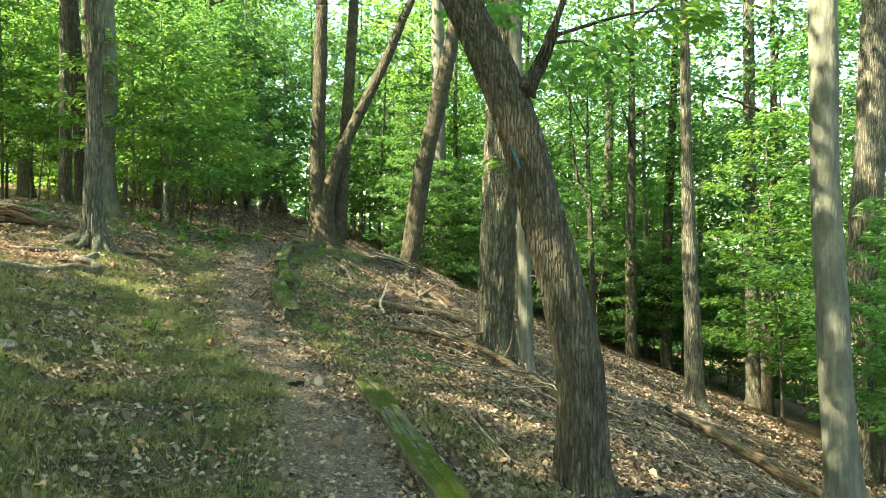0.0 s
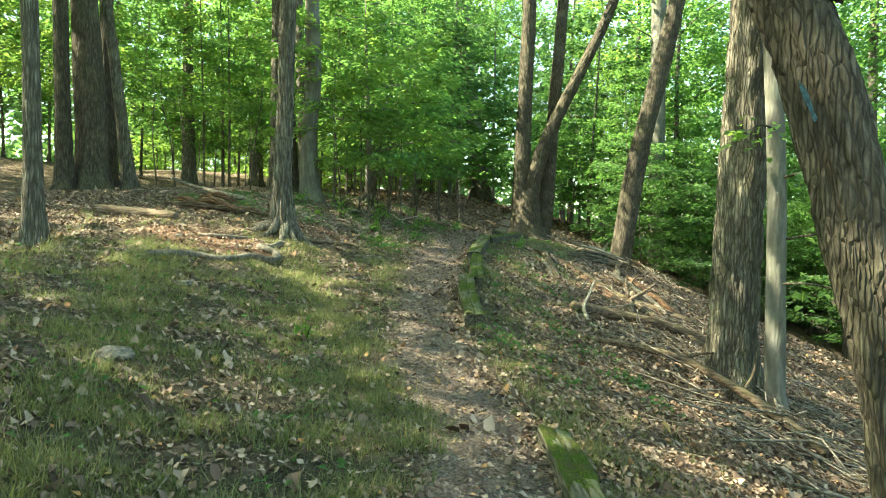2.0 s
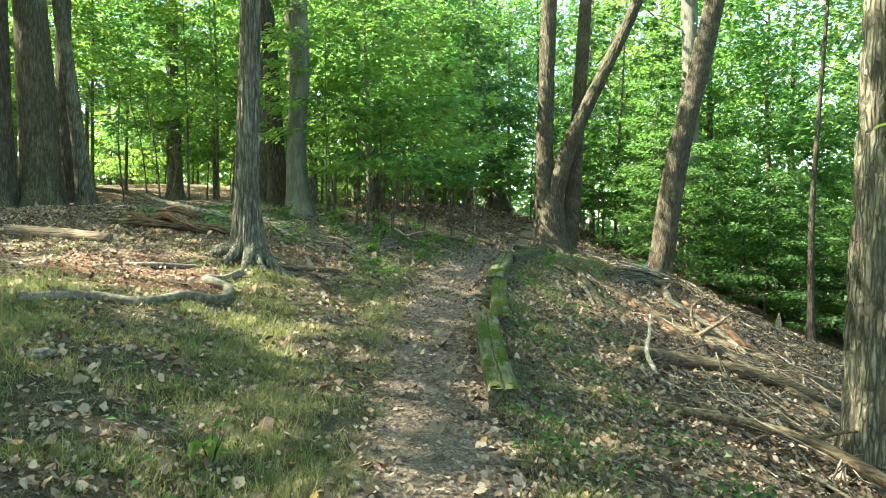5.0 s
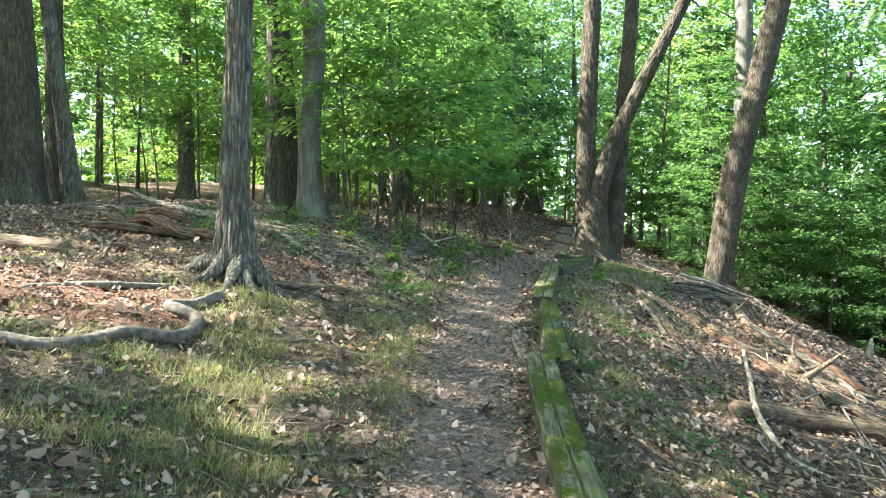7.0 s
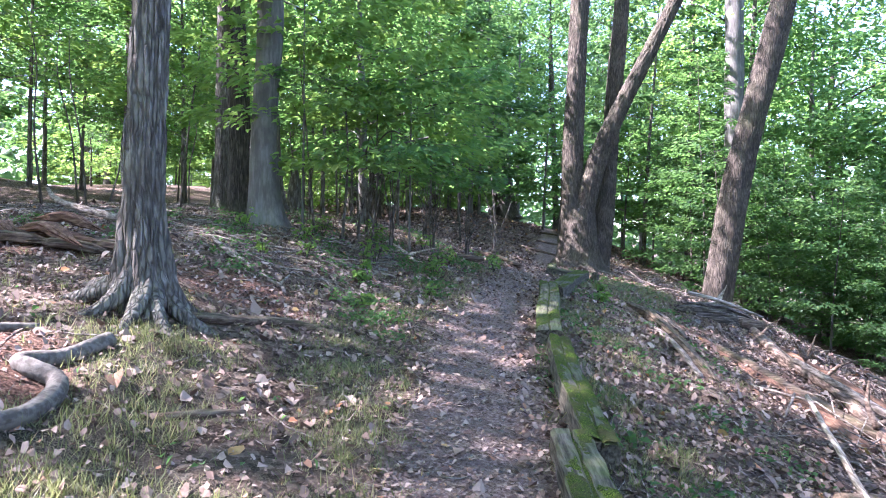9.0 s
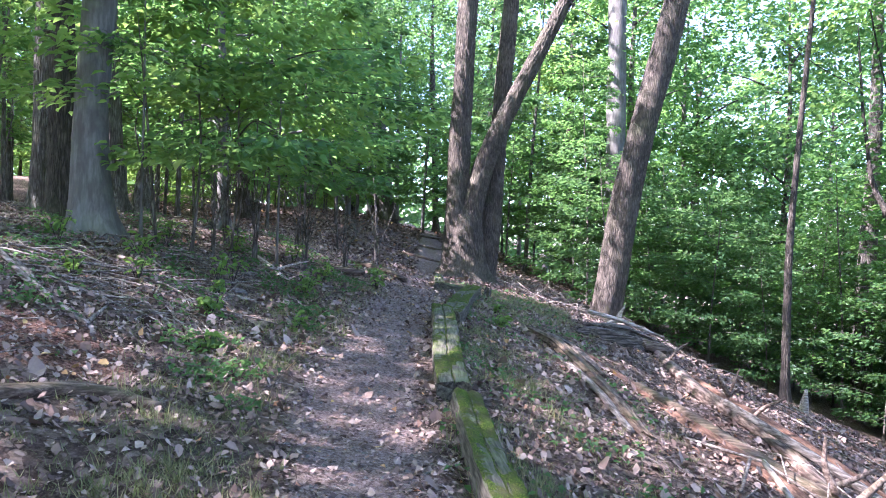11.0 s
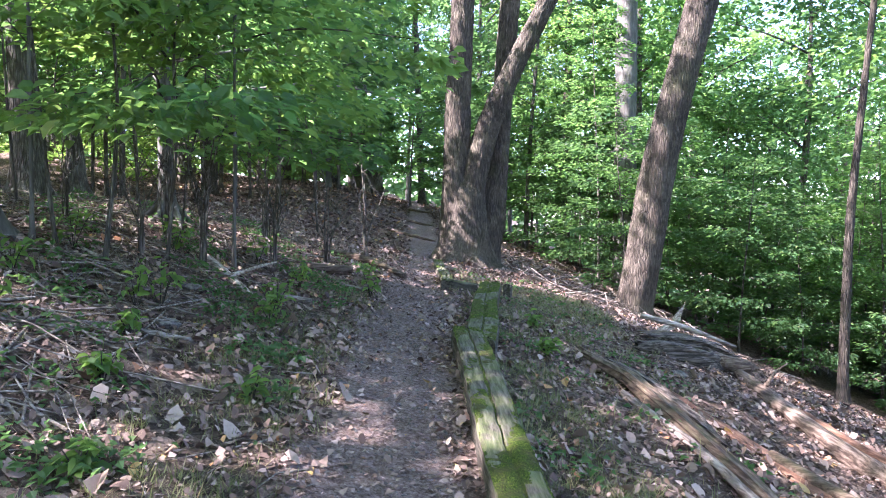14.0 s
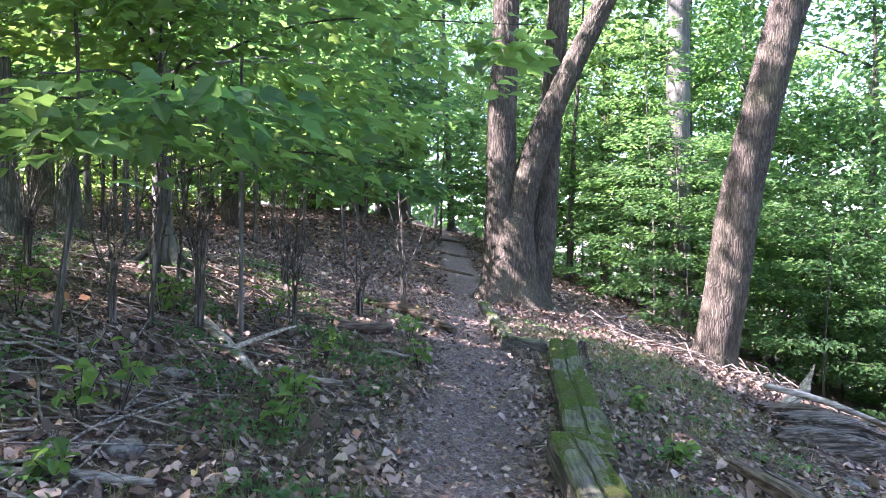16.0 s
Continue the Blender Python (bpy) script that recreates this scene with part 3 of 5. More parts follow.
GREY_LABEL = "tall forest tree with furrowed grey bark"
DARK_LABEL = "dark-barked forest tree on the rise"
shag_tree = big_tree([[(-6.0, 12.08, 1.51, 0.148), (-6.01, 12.08, 2.4, 0.137), (-5.98, 12.1, 3.76, 0.13), (-5.97, 12.1, 4.76, 0.127)]], BARK_SHAG, "shaggy grey-barked tree with flared roots beside the grass", ridge=0.026, freq=10, flare=0.8, seed=1.3, amp=1.7, shady=True)
clump_tree = big_tree([[(-5.04, 27.5, 1.62, 0.355), (-5.03, 27.51, 3.55, 0.298), (-5.0, 27.51, 5.49, 0.275), (-4.95, 27.51, 7.53, 0.258)], [(-4.72, 27.48, 1.25, 0.40), (-4.64, 27.48, 3.22, 0.30), (-4.38, 27.5, 4.35, 0.262), (-3.74, 27.55, 5.93, 0.225), (-3.0, 27.61, 7.48, 0.188)], [(-4.34, 28.11, 1.25, 0.346), (-4.13, 28.12, 3.59, 0.25), (-4.04, 28.12, 5.36, 0.227), (-3.9, 28.13, 7.7, 0.215)]], BARK_BROWN, "clump of three brown-barked trunks from one base beside the path", ridge=0.022, freq=15, flare=0.4, seed=2.1, shady=True)
big_tree([[(-1.34, 25.5, 0.6, 0.372), (-1.1, 25.46, 2.23, 0.332), (-0.87, 25.41, 3.9, 0.312), (-0.54, 25.33, 5.43, 0.292), (-0.29, 25.28, 6.57, 0.282)]], BARK_BROWN, "leaning brown-barked tree on the slope above a broken log", ridge=0.013, freq=24, flare=0.25, seed=3.2, shady=True)
big_tree([[(0.85, 11.12, -0.14, 0.306), (0.85, 11.12, 1.24, 0.272), (0.89, 11.11, 2.76, 0.259), (0.93, 11.11, 4.27, 0.255)]], BARK_OAK, "oak with deeply furrowed bark standing on the slope", ridge=0.032, freq=15, flare=0.45, seed=4.4, shady=True)
slim_tree = big_tree([[(1.27, 10.65, -0.28, 0.117), (1.24, 10.66, 1.28, 0.104), (1.19, 10.66, 2.7, 0.104), (1.1, 10.68, 4.12, 0.097)]], BARK_SMOOTH, "slim smooth-barked grey tree close to an oak", ridge=0.0, segs=24, flare=0.25, seed=5.2, tall=13)
near_tree = big_tree([[(1.1, 5.34, -0.17, 0.188), (1.02, 5.36, 0.92, 0.171), (0.79, 5.4, 1.85, 0.163), (0.53, 5.46, 2.75, 0.154), (0.27, 5.51, 3.31, 0.141), (0.14, 5.54, 3.58, 0.128)], [(0.62, 5.4, 2.85, 0.05), (0.76, 5.36, 3.1, 0.042), (0.83, 5.32, 3.32, 0.024)]], BARK_BROWN,
                     "leaning furrowed tree with a blue paint blaze beside the path", ridge=0.022, freq=13, flare=0.35, seed=6.7, tall=13, limbs=2)
big_tree([[(5.49, 15.22, -1.88, 0.208), (5.36, 15.27, 0.88, 0.162), (5.24, 15.31, 3.93, 0.117), (5.18, 15.33, 6.38, 0.091)]], BARK_OAK, "slender grey tree on the lower slope", ridge=0.008, segs=28, step=0.1, seed=7.1)
big_tree([[(5.3, 9.24, -1.8, 0.238), (5.15, 9.33, 0.49, 0.196), (5.04, 9.39, 2.72, 0.179), (4.99, 9.42, 4.95, 0.17)]], BARK_SMOOTH, "smooth pale grey beech trunk on the slope", ridge=0.0, segs=32, seed=8.3)
big_tree([[(8.98, 15.24, -3.24, 0.355), (9.02, 15.21, 0.91, 0.298), (9.12, 15.16, 3.95, 0.298), (9.19, 15.11, 6.95, 0.284)]], BARK_OAK, "thick furrowed tree lower on the slope", ridge=0.015, segs=36, step=0.1, seed=9.5)
big_tree([[(-12.77, 52.06, 3.72, 0.784), (-13.48, 51.88, 9.76, 0.57), (-14.07, 51.74, 13.97, 0.499), (-14.42, 51.66, 17.48, 0.463)]], BARK_GREY, "tall grey tree beside the far end of the path", ridge=0.01, segs=28, step=0.2, seed=10.1, tall=24, flare=0.9)
big_tree([[(-12.49, 14.77, 2.4, 0.392), (-12.52, 14.74, 4.24, 0.336), (-12.59, 14.65, 6.0, 0.294)]], BARK_BROWN, "thick brown-barked tree on the rise", segs=40, step=0.08, seed=11.2, ridge=0.015, freq=18)
big_tree([[(-13.43, 16.27, 2.56, 0.218), (-13.45, 16.25, 4.54, 0.177), (-13.47, 16.22, 6.31, 0.163)]], BARK_DARK, DARK_LABEL, segs=24, step=0.12, seed=12.2, tall=14)
big_tree([[(-12.06, 15.48, 2.44, 0.173), (-12.17, 15.37, 3.77, 0.136), (-12.29, 15.24, 5.17, 0.124)]], BARK_GREY, "leaning grey tree on the rise", segs=24, step=0.12, seed=13.2, tall=12)
big_tree([[(-12.67, 14.18, 2.36, 0.205), (-12.7, 14.14, 3.85, 0.169), (-12.74, 14.1, 6.15, 0.157)]], BARK_DARK, DARK_LABEL, segs=24, step=0.12, seed=14.2, tall=14)
big_tree([[(-6.9, 8.14, 1.43, 0.13), (-6.91, 8.13, 2.36, 0.101), (-6.92, 8.11, 3.29, 0.094), (-6.94, 8.1, 4.21, 0.09)]], BARK_GREY, "slender grey tree at the edge of the clearing", segs=28, step=0.1, seed=28.2, ridge=0.008, tall=15, flare=0.5, shady=True)
beech = big_tree([[(-8.11, 17.02, 2.25, 0.25), (-8.17, 16.99, 3.79, 0.193), (-8.11, 17.02, 5.45, 0.193), (-8.14, 17.0, 6.55, 0.17)]], BARK_SMOOTH, "smooth grey beech with a thin vine round its foot", segs=36, step=0.08, seed=15.2, ridge=0.003, flare=0.5, shady=True)
big_tree([[(-9.18, 17.95, 2.44, 0.236), (-9.24, 17.91, 3.96, 0.187), (-9.35, 17.84, 6.0, 0.162)]], BARK_DARK, "dark-barked tree behind a beech", segs=24, step=0.12, seed=16.2, tall=15)
big_tree([[(-9.98, 18.5, 2.54, 0.171), (-9.99, 18.5, 4.7, 0.145), (-10.0, 18.49, 6.47, 0.132)]], BARK_GREY, GREY_LABEL, segs=24, step=0.12, seed=17.2, shady=True)
big_tree([[(-16.46, 23.43, 3.07, 0.273), (-16.54, 23.37, 5.88, 0.195), (-16.55, 23.36, 7.69, 0.176)]], BARK_GREY, GREY_LABEL, segs=20, step=0.15, seed=18.2)
big_tree([[(-0.2, 34.99, 0.21, 0.363), (-0.33, 35.0, 6.63, 0.341), (-0.42, 35.0, 11.21, 0.318)]], BARK_SMOOTH, "straight pale beech trunk behind a leaning tree", segs=28, step=0.12, seed=19.2, ridge=0.0)
big_tree([[(2.71, 25.74, -0.84, 0.106), (2.69, 25.75, 2.6, 0.079), (2.82, 25.71, 5.42, 0.06), (2.92, 25.67, 7.22, 0.053)]], BARK_DARK, "thin dark tree on the slope", segs=14, step=0.2, seed=20.2, tall=12, limbs=2)
big_tree([[(7.8, 34.15, -2.96, 0.338), (7.85, 34.13, 2.38, 0.274), (7.94, 34.09, 6.18, 0.211), (7.92, 34.1, 8.82, 0.169)]], BARK_GREY, GREY_LABEL, segs=20, step=0.15, seed=21.2)
big_tree([[(5.93, 27.65, -2.18, 0.126), (5.79, 27.72, 1.7, 0.11), (5.7, 27.77, 3.66, 0.094)], [(5.62, 27.8, 3.4, 0.08), (5.3, 27.95, 4.2, 0.06), (5.15, 28.0, 5.2, 0.045)]], BARK_DARK, "thin dark forked tree down the slope", segs=14, step=0.2, seed=22.2, tall=10, limbs=2)
big_tree([[(10.07, 31.64, -3.83, 0.262), (10.05, 31.65, 1.59, 0.222), (10.15, 31.58, 5.85, 0.181)]], BARK_DARK, "dark slender tree down the slope", segs=16, step=0.2, seed=23.2)
big_tree([[(12.89, 29.0, -4.89, 0.307), (12.67, 29.1, 2.46, 0.256), (12.53, 29.16, 9.48, 0.23)]], BARK_GREY, GREY_LABEL, segs=20, step=0.2, seed=24.2, tall=18)
big_tree([[(-10.16, 20.5, 2.64, 0.229), (-10.19, 20.47, 3.55, 0.168), (-10.24, 20.43, 4.7, 0.153)]], BARK_GREY, GREY_LABEL, segs=28, step=0.12, seed=25.2, ridge=0.008)
big_tree([[(-20.04, 33.38, 3.8, 0.353), (-20.04, 33.38, 5.32, 0.312), (-20.04, 33.38, 8.36, 0.291)]], BARK_GREY, GREY_LABEL, segs=20, step=0.2, seed=26.2, tall=18)
big_tree([[(-10.39, 58.02, 3.16, 0.256), (-10.61, 57.98, 7.25, 0.219), (-10.83, 57.95, 10.89, 0.201)]], BARK_BROWN, "brown trunk beside the far end of the path", segs=18, step=0.25, seed=27.2, tall=18)


def spread_roots(tree, r, spots, bark, label=""):
    """Buttress roots that leave a trunk, as (bearing, length, radius), and run down into the soil."""
    x0, y0, z0 = tree.location
    for k, (deg, run, rr) in enumerate(spots):
        c, sn = math.cos(radians(deg)), math.sin(radians(deg))
        line = []
        for f, up in ((0.55 * r, 0.42), (r * 1.05, 0.2), (r + 0.45 * run, 0.045), (r + run, -0.05)):
            wob = 0.05 * math.sin(5 * f + k) * (f > r)
            x, y = f * c - wob * sn, f * sn + wob * c
            line.append((x, y, ground_z(x0 + x, y0 + y) - z0 + up))
        part("root", tube_mesh("root", [tube(line, [rr * 0.9, rr * 1.05, rr * 0.7, rr * 0.3], 14, 0.04, 0.012, 7, seed=k * 1.3, lump=0.09)], bark), tree, label)


spread_roots(shag_tree, 0.15, [(-105, 0.42, 0.07), (-60, 0.5, 0.075), (-25, 0.55, 0.07), (15, 0.5, 0.07), (70, 0.4, 0.07), (125, 0.4, 0.07), (175, 0.55, 0.075), (-145, 0.5, 0.08)], BARK_SHAG)
part("trunk_base", tube_mesh("trunk_base", [tube([(0.22, 0.02, -0.25), (0.25, 0.0, 0.35), (0.27, 0.0, 1.0), (0.3, 0.0, 1.6), (0.33, 0, 2.0)], [0.78, 0.6, 0.5, 0.4, 0.2], 60, 0.07, 0.025, 22, 0.5, 6, 2.6)], BARK_BROWN), clump_tree, "fused furrowed foot of the clump")


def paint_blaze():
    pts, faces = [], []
    # where the camera starts; the blaze is turned to face it
    start_eye = np.array([0.04, 0.17, 1.73])
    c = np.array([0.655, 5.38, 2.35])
    to = start_eye - c
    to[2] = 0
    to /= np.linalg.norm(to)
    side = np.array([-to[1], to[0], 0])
    n, m = 9, 4
    for i in range(n):
        for j in range(m):
            f = i / (n - 1)
            a = (j / (m - 1) - 0.5) * 0.14 - 0.6
            r = 0.166 + 0.006 * math.sin(7 * i + 3 * j)
            lean = np.array([-0.075, 0.01, 0.0]) * (f - 0.5) * 0.9
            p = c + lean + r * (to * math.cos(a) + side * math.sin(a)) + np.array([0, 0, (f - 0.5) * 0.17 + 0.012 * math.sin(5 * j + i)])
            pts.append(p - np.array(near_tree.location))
    for i in range(n - 1):
        for j in range(m - 1):
            k = i * m + j
            faces.append((k, k + 1, k + m + 1, k + m))
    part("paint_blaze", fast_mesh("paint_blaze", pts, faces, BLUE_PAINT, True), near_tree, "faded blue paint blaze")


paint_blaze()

# ---- rest of the forest: tall trees further off, and unseen ones added for shade ----
TALL = []
for i, (bark, r) in enumerate(((BARK_GREY, 0.19), (BARK_SMOOTH, 0.14), (BARK_BROWN, 0.23))):
    line = [(0, 0, -0.4), (0.1, 0.05, 4), (0.0, 0.2, 9), (0.2, 0.1, 17)]
    tubes = [tube(line, [r, r * 0.85, r * 0.6, r * 0.1], 10, 0.6, 0, flare=0.4, seed=i)]
    for k in range(6):
        ang, h = k * 1.9 + i, 8 + k * 1.2
        tubes.append(tube([(0.05, 0.1, h), (math.cos(ang) * 1.2, math.sin(ang) * 1.2, h + 0.7), (math.cos(ang) * 2.6, math.sin(ang) * 2.6, h + 1.2)], [r * 0.3, r * 0.2, 0.02], 6, 0.5))
    TALL.append(tube_mesh("trunk", tubes, bark))
TALL_LABELS = ("tall grey-barked forest tree, far off or added unseen for shade", "smooth grey slender forest tree, far off or added unseen for shade", "thick brown forest tree, far off or added unseen for shade")


def far_tree(x, y, k, rz, s=1.0, shady=False):
    t = thing("tree", x, y, ground_z(x, y), TALL_LABELS[k % 3], "tree", "trees of the forest", rz=rz)
    part("trunk", TALL[k % 3], t)
    for h in (7.0, 10.5) if y > 30 else (9.5,):
        c = part("crown", FAR_CROWNS[(k + int(h)) % 4], t)
        c.matrix_local = pose(0.1, 0.1, h, 0, 0, 40 * h)
    if shady:
        c = part("crown", SHADE_CROWNS[k % 3], t, "dense crown added overhead to shade the ground")
        c.matrix_local = pose(0.1, 0.1, 11.0, 0, 0, 75 * k)
    t.matrix_world = t.matrix_world @ Matrix.Diagonal((s, s, s, 1))


# unseen trees added beside and behind the camera to dapple the sunlight
placed = [(-10.5, -1), (-15, 10.5), (-14.5, 2), (-20, 5), (-8, -5), (-22, 12), (-17, -3), (-25, -1), (-7.5, 1.8), (-12.5, -9), (-3, -8), (-27, 7), (4, -8), (10, 3)]
for i, (x, y) in enumerate(placed):
    far_tree(x, y, i, 50 * i, 0.95 + 0.05 * (i % 4), 0 < i < 12)
g = np.random.default_rng(11)
tries = 0
while len(placed) < 62 and tries < 6000:
    tries += 1
    ang, rr = g.uniform(0, 2 * math.pi), 12 + 48 * math.sqrt(g.uniform(0, 1))
    x, y = -3 + math.cos(ang) * rr, 14 + math.sin(ang) * rr
    off = float(trail_off(np.array([x]), np.array([y]))[0])
    if y > 0 and abs(off) < 5 and y < 60:
        continue
    if -34 < x < -13 and 6 < y < 40 and g.uniform() < 0.6:
        continue
    if 2 < y < 28 and -15 < off < 15:
        continue
    if off > 4 and g.uniform() < 0.55:
        continue
    if y < -12 or any((x - p) ** 2 + (y - q) ** 2 < 4.4 ** 2 for p, q in placed):
        continue
    placed.append((x, y))
    far_tree(x, y, len(placed), g.uniform(0, 360), g.uniform(0.8, 1.25))

# ---- understorey ----
YOUNG = [young_tree("young", 6.0, 2.5, 24, 230, 0.155, 0.04, 40, BARK_GREY, LEAF, 0.24),
         young_tree("young", 8.5, 2.8, 30, 210, 0.16, 0.045, 41, BARK_GREY, LEAF_LIGHT, 0.2),
         young_tree("young", 4.4, 2.2, 20, 230, 0.15, 0.028, 42, BARK_GREY, LEAF, 0.26),
         young_tree("young", 10.0, 3.0, 32, 205, 0.165, 0.05, 43, BARK_GREY, LEAF, 0.2),
         # deep green leaves put the slope's shade into this bush's colour
         young_tree("young", 5.0, 2.6, 24, 235, 0.15, 0.03, 44, BARK_GREY, LEAF_DEEP, 0.06)]
FAR_YOUNG = [young_tree("young", 7.0, 3.2, 26, 125, 0.27, 0.06, 50, BARK_GREY, LEAF, 0.2),
             young_tree("young", 10.0, 3.6, 32, 120, 0.30, 0.08, 51, BARK_GREY, LEAF_DEEP, 0.22),
             young_tree("young", 5.0, 3.2, 22, 125, 0.25, 0.05, 52, BARK_GREY, LEAF, 0.16),
             # light green leaves put a distant sunlit glow into these low shrubs' colour
             young_tree("young", 4.6, 3.4, 22, 130, 0.26, 0.045, 53, BARK_GREY, LEAF_LIGHT, 0.03)]
YOUNG_LABELS = ("young maple with layered flat sprays of green leaves", "tall young maple with light green leaf sprays", "low bushy young tree with deep green leaves",
                "slender understorey tree with tiers of green leaves", "bushy young maple leafy down to the ground")


def understorey(x, y, k, rz, s=1.0, far=False):
    t = thing("young_tree", x, y, ground_z(x, y), "young green tree further back in the forest" if far else YOUNG_LABELS[k], "tree", "far understorey trees" if far else "understorey trees", rz=rz)
    stem, crown = (FAR_YOUNG if far else YOUNG)[k]
    part("trunk", stem, t)
    part("crown", crown, t)
    t.matrix_world = t.matrix_world @ Matrix.Diagonal((s, s, s, 1))


def scatter(count, seed, box, gap, allowed, kinds, far=False, lo=0.8, hi=1.15):
    g = np.random.default_rng(seed)
    spots, tries = [], 0
    while len(spots) < count and tries < 9000:
        tries += 1
        x, y = g.uniform(box[0], box[1]), g.uniform(box[2], box[3])
        off = float(trail_off(np.array([x]), np.array([y]))[0])
        if not allowed(x, y, off) or any((x - p) ** 2 + (y - q) ** 2 < gap ** 2 for p, q in spots):
            continue
        spots.append((x, y))
        understorey(x, y, int(g.choice(kinds)), g.uniform(0, 360), g.uniform(lo, hi), far)


scatter(11, 61, (-20, -6, 21.5, 31), 1.7, lambda x, y, off: -13 < off < -2.6 and (y > 23 or off < -4), [0, 1, 3, 3, 2])
def view_gap(x, y):
    """Ground kept free of bushes so that the camera sees the thin trees down the slope."""
    return y < 28.3 + 0.3 * abs(x - 5)


scatter(44, 62, (-2, 22, 22, 40), 1.5, lambda x, y, off: 4.2 < off < 22 and not view_gap(x, y), [0, 3, 4, 4, 4, 4])
scatter(20, 63, (6.5, 20, 9, 23), 1.9, lambda x, y, off: x > 7 and x > 0.46 * y, [0, 1, 1, 3, 4])
scatter(38, 64, (-45, 3, 18, 62), 2.3, lambda x, y, off: off < -2.8 and (y > 31 or off < -14), [0, 1, 1, 2], True)
scatter(66, 65, (-6, 48, 5, 66), 2.2, lambda x, y, off: off > 2.2 and (y > 33 or off > 19), [0, 1, 1, 2], True)

scatter(34, 66, (-52, -8, 26, 62), 2.6, lambda x, y, off: off < -5 and y > 34 - 0.35 * (x + 30) * (x < -14) and y > -0.9 * x + 8, [3], True, 0.75, 1.15)


def tall_leafy(x, y, k, rz, s):
    t = thing("tree", x, y, ground_z(x, y), "leafy forest tree with foliage low on its trunk", "tree", "leafy trees of the forest", rz=rz)
    part("trunk", TALL[k % 3], t)
    for h in (3.0, 7.0, 11.0):
        c = part("crown", FAR_CROWNS[(k + int(h)) % 4], t)
        c.matrix_local = pose(0.1, 0.1, h, 0, 0, 40 * h)
    t.matrix_world = t.matrix_world @ Matrix.Diagonal((s, s, s, 1))


for i, (x, y) in enumerate(((0.5, 38), (3.5, 42), (-1.5, 46), (7, 40), (10.5, 45), (5.5, 50), (14, 38), (18, 33), (20, 42), (13, 52), (1, 54), (22, 26), (25, 34), (21, 16), (27, 21), (30, 28), (9.5, 33),
                            (-13.5, 33), (-17, 38), (-12.5, 43), (-16, 47), (-24, 40), (-4.5, 58), (13, 28), (-8.5, 64), (-13, 67), (-16.5, 58), (-6.0, 50), (-12.8, 56), (-18, 52), (-20, 62))):
    tall_leafy(x, y, i, 70 * i, 1.0 + 0.07 * (i % 3))

for i, (x, y) in enumerate(((-9.2, 46), (-12.2, 40), (-6.2, 41), (-10.8, 35.5), (-5.0, 47), (-12, 50), (-8.4, 54), (-14.5, 36), (-4.2, 36.5), (-3.2, 41))):
    understorey(x, y, i % 3, 77 * i, 0.9 + 0.08 * (i % 3), True)

for i, (x, y) in enumerate(((-15.5, 17.5), (-17.5, 21), (-14.5, 23), (-13.5, 27.5), (-19, 16), (-20, 25))):
    understorey(x, y, (1, 3)[i % 2], 63 * i, 1.1)

for i, (x, y) in enumerate(((12.5, 22), (15, 26), (10.8, 19), (-19, 19), (-16.5, 25.5), (-22, 22.5), (-18.5, 29.5))):
    understorey(x, y, 3, 51 * i, 1.22)

# the young tree whose boughs hang over the left of the path
MAPLE = young_tree("maple", 5.6, 3.3, 26, 260, 0.14, 0.105, 70, BARK_SMOOTH, LEAF, 0.24, True)
maple = thing("young_tree", -7.9, 20.0, ground_z(-7.9, 20.0), "young maple with low leafy boughs reaching towards the path", "tree")
part("trunk", MAPLE[0], maple)
part("crown", MAPLE[1], maple)
spread_roots(maple, 0.1, [(-100, 0.4, 0.04), (-40, 0.5, 0.045), (20, 0.4, 0.04), (95, 0.35, 0.04), (165, 0.4, 0.04), (-140, 0.35, 0.04)], BARK_SMOOTH)
BOUGHY = young_tree("maple", 4.6, 2.5, 20, 180, 0.155, 0.02, 71, BARK_SMOOTH, LEAF_LIGHT, 0.36, True)
for x, y, rz in ((-6.4, 18.6, 40), (-7.6, 17.2, 200)):
    t = thing("young_tree", x, y, ground_z(x, y), "thin young maple with leafy boughs over the undergrowth", "tree", rz=rz)
    part("trunk", BOUGHY[0], t)
    part("crown", BOUGHY[1], t)

# boughs that hang out over the path from the young maple and from the leaning tree
def hanging_bough(tree, start, tip, count, leaf, seed, mat):
    base = np.array(start) - np.array(tree.location)
    d = np.array(tip) - np.array(start)
    L = float(np.linalg.norm(d))
    g = np.random.default_rng(seed)
    part("bough", tube_mesh("bough", [tube([base, base + d * 0.5 + (0, 0, 0.06 * L), base + d], [0.016, 0.01, 0.003], 6, 0.15)], BARK_DARK), tree)
    p, q = spray(g, base, d, L, count, 0.03, 0.3)
    v, f = leaves(p, q, leaf, fold=0.13, seed=seed, flat=False, wide=0.68)
    part("foliage", fast_mesh("foliage", v, f, mat), tree)


hanging_bough(maple, (-7.4, 19.2, 3.7), (-5.3, 15.9, 3.35), 208, 0.14, 400, LEAF)
hanging_bough(maple, (-7.45, 19.2, 4.2), (-6.3, 15.6, 4.0), 208, 0.14, 401, LEAF_LIGHT)
hanging_bough(maple, (-7.4, 19.25, 4.6), (-4.6, 17.3, 4.6), 208, 0.14, 402, LEAF)
hanging_bough(maple, (-7.7, 19.8, 4.3), (-4.1, 17.7, 4.0), 240, 0.14, 410, LEAF_LIGHT)
hanging_bough(maple, (-7.8, 19.8, 3.5), (-6.6, 16.2, 3.3), 224, 0.14, 411, LEAF_LIGHT)
hanging_bough(maple, (-7.8, 19.8, 3.6), (-5.6, 15.4, 3.2), 264, 0.14, 413, LEAF_LIGHT)
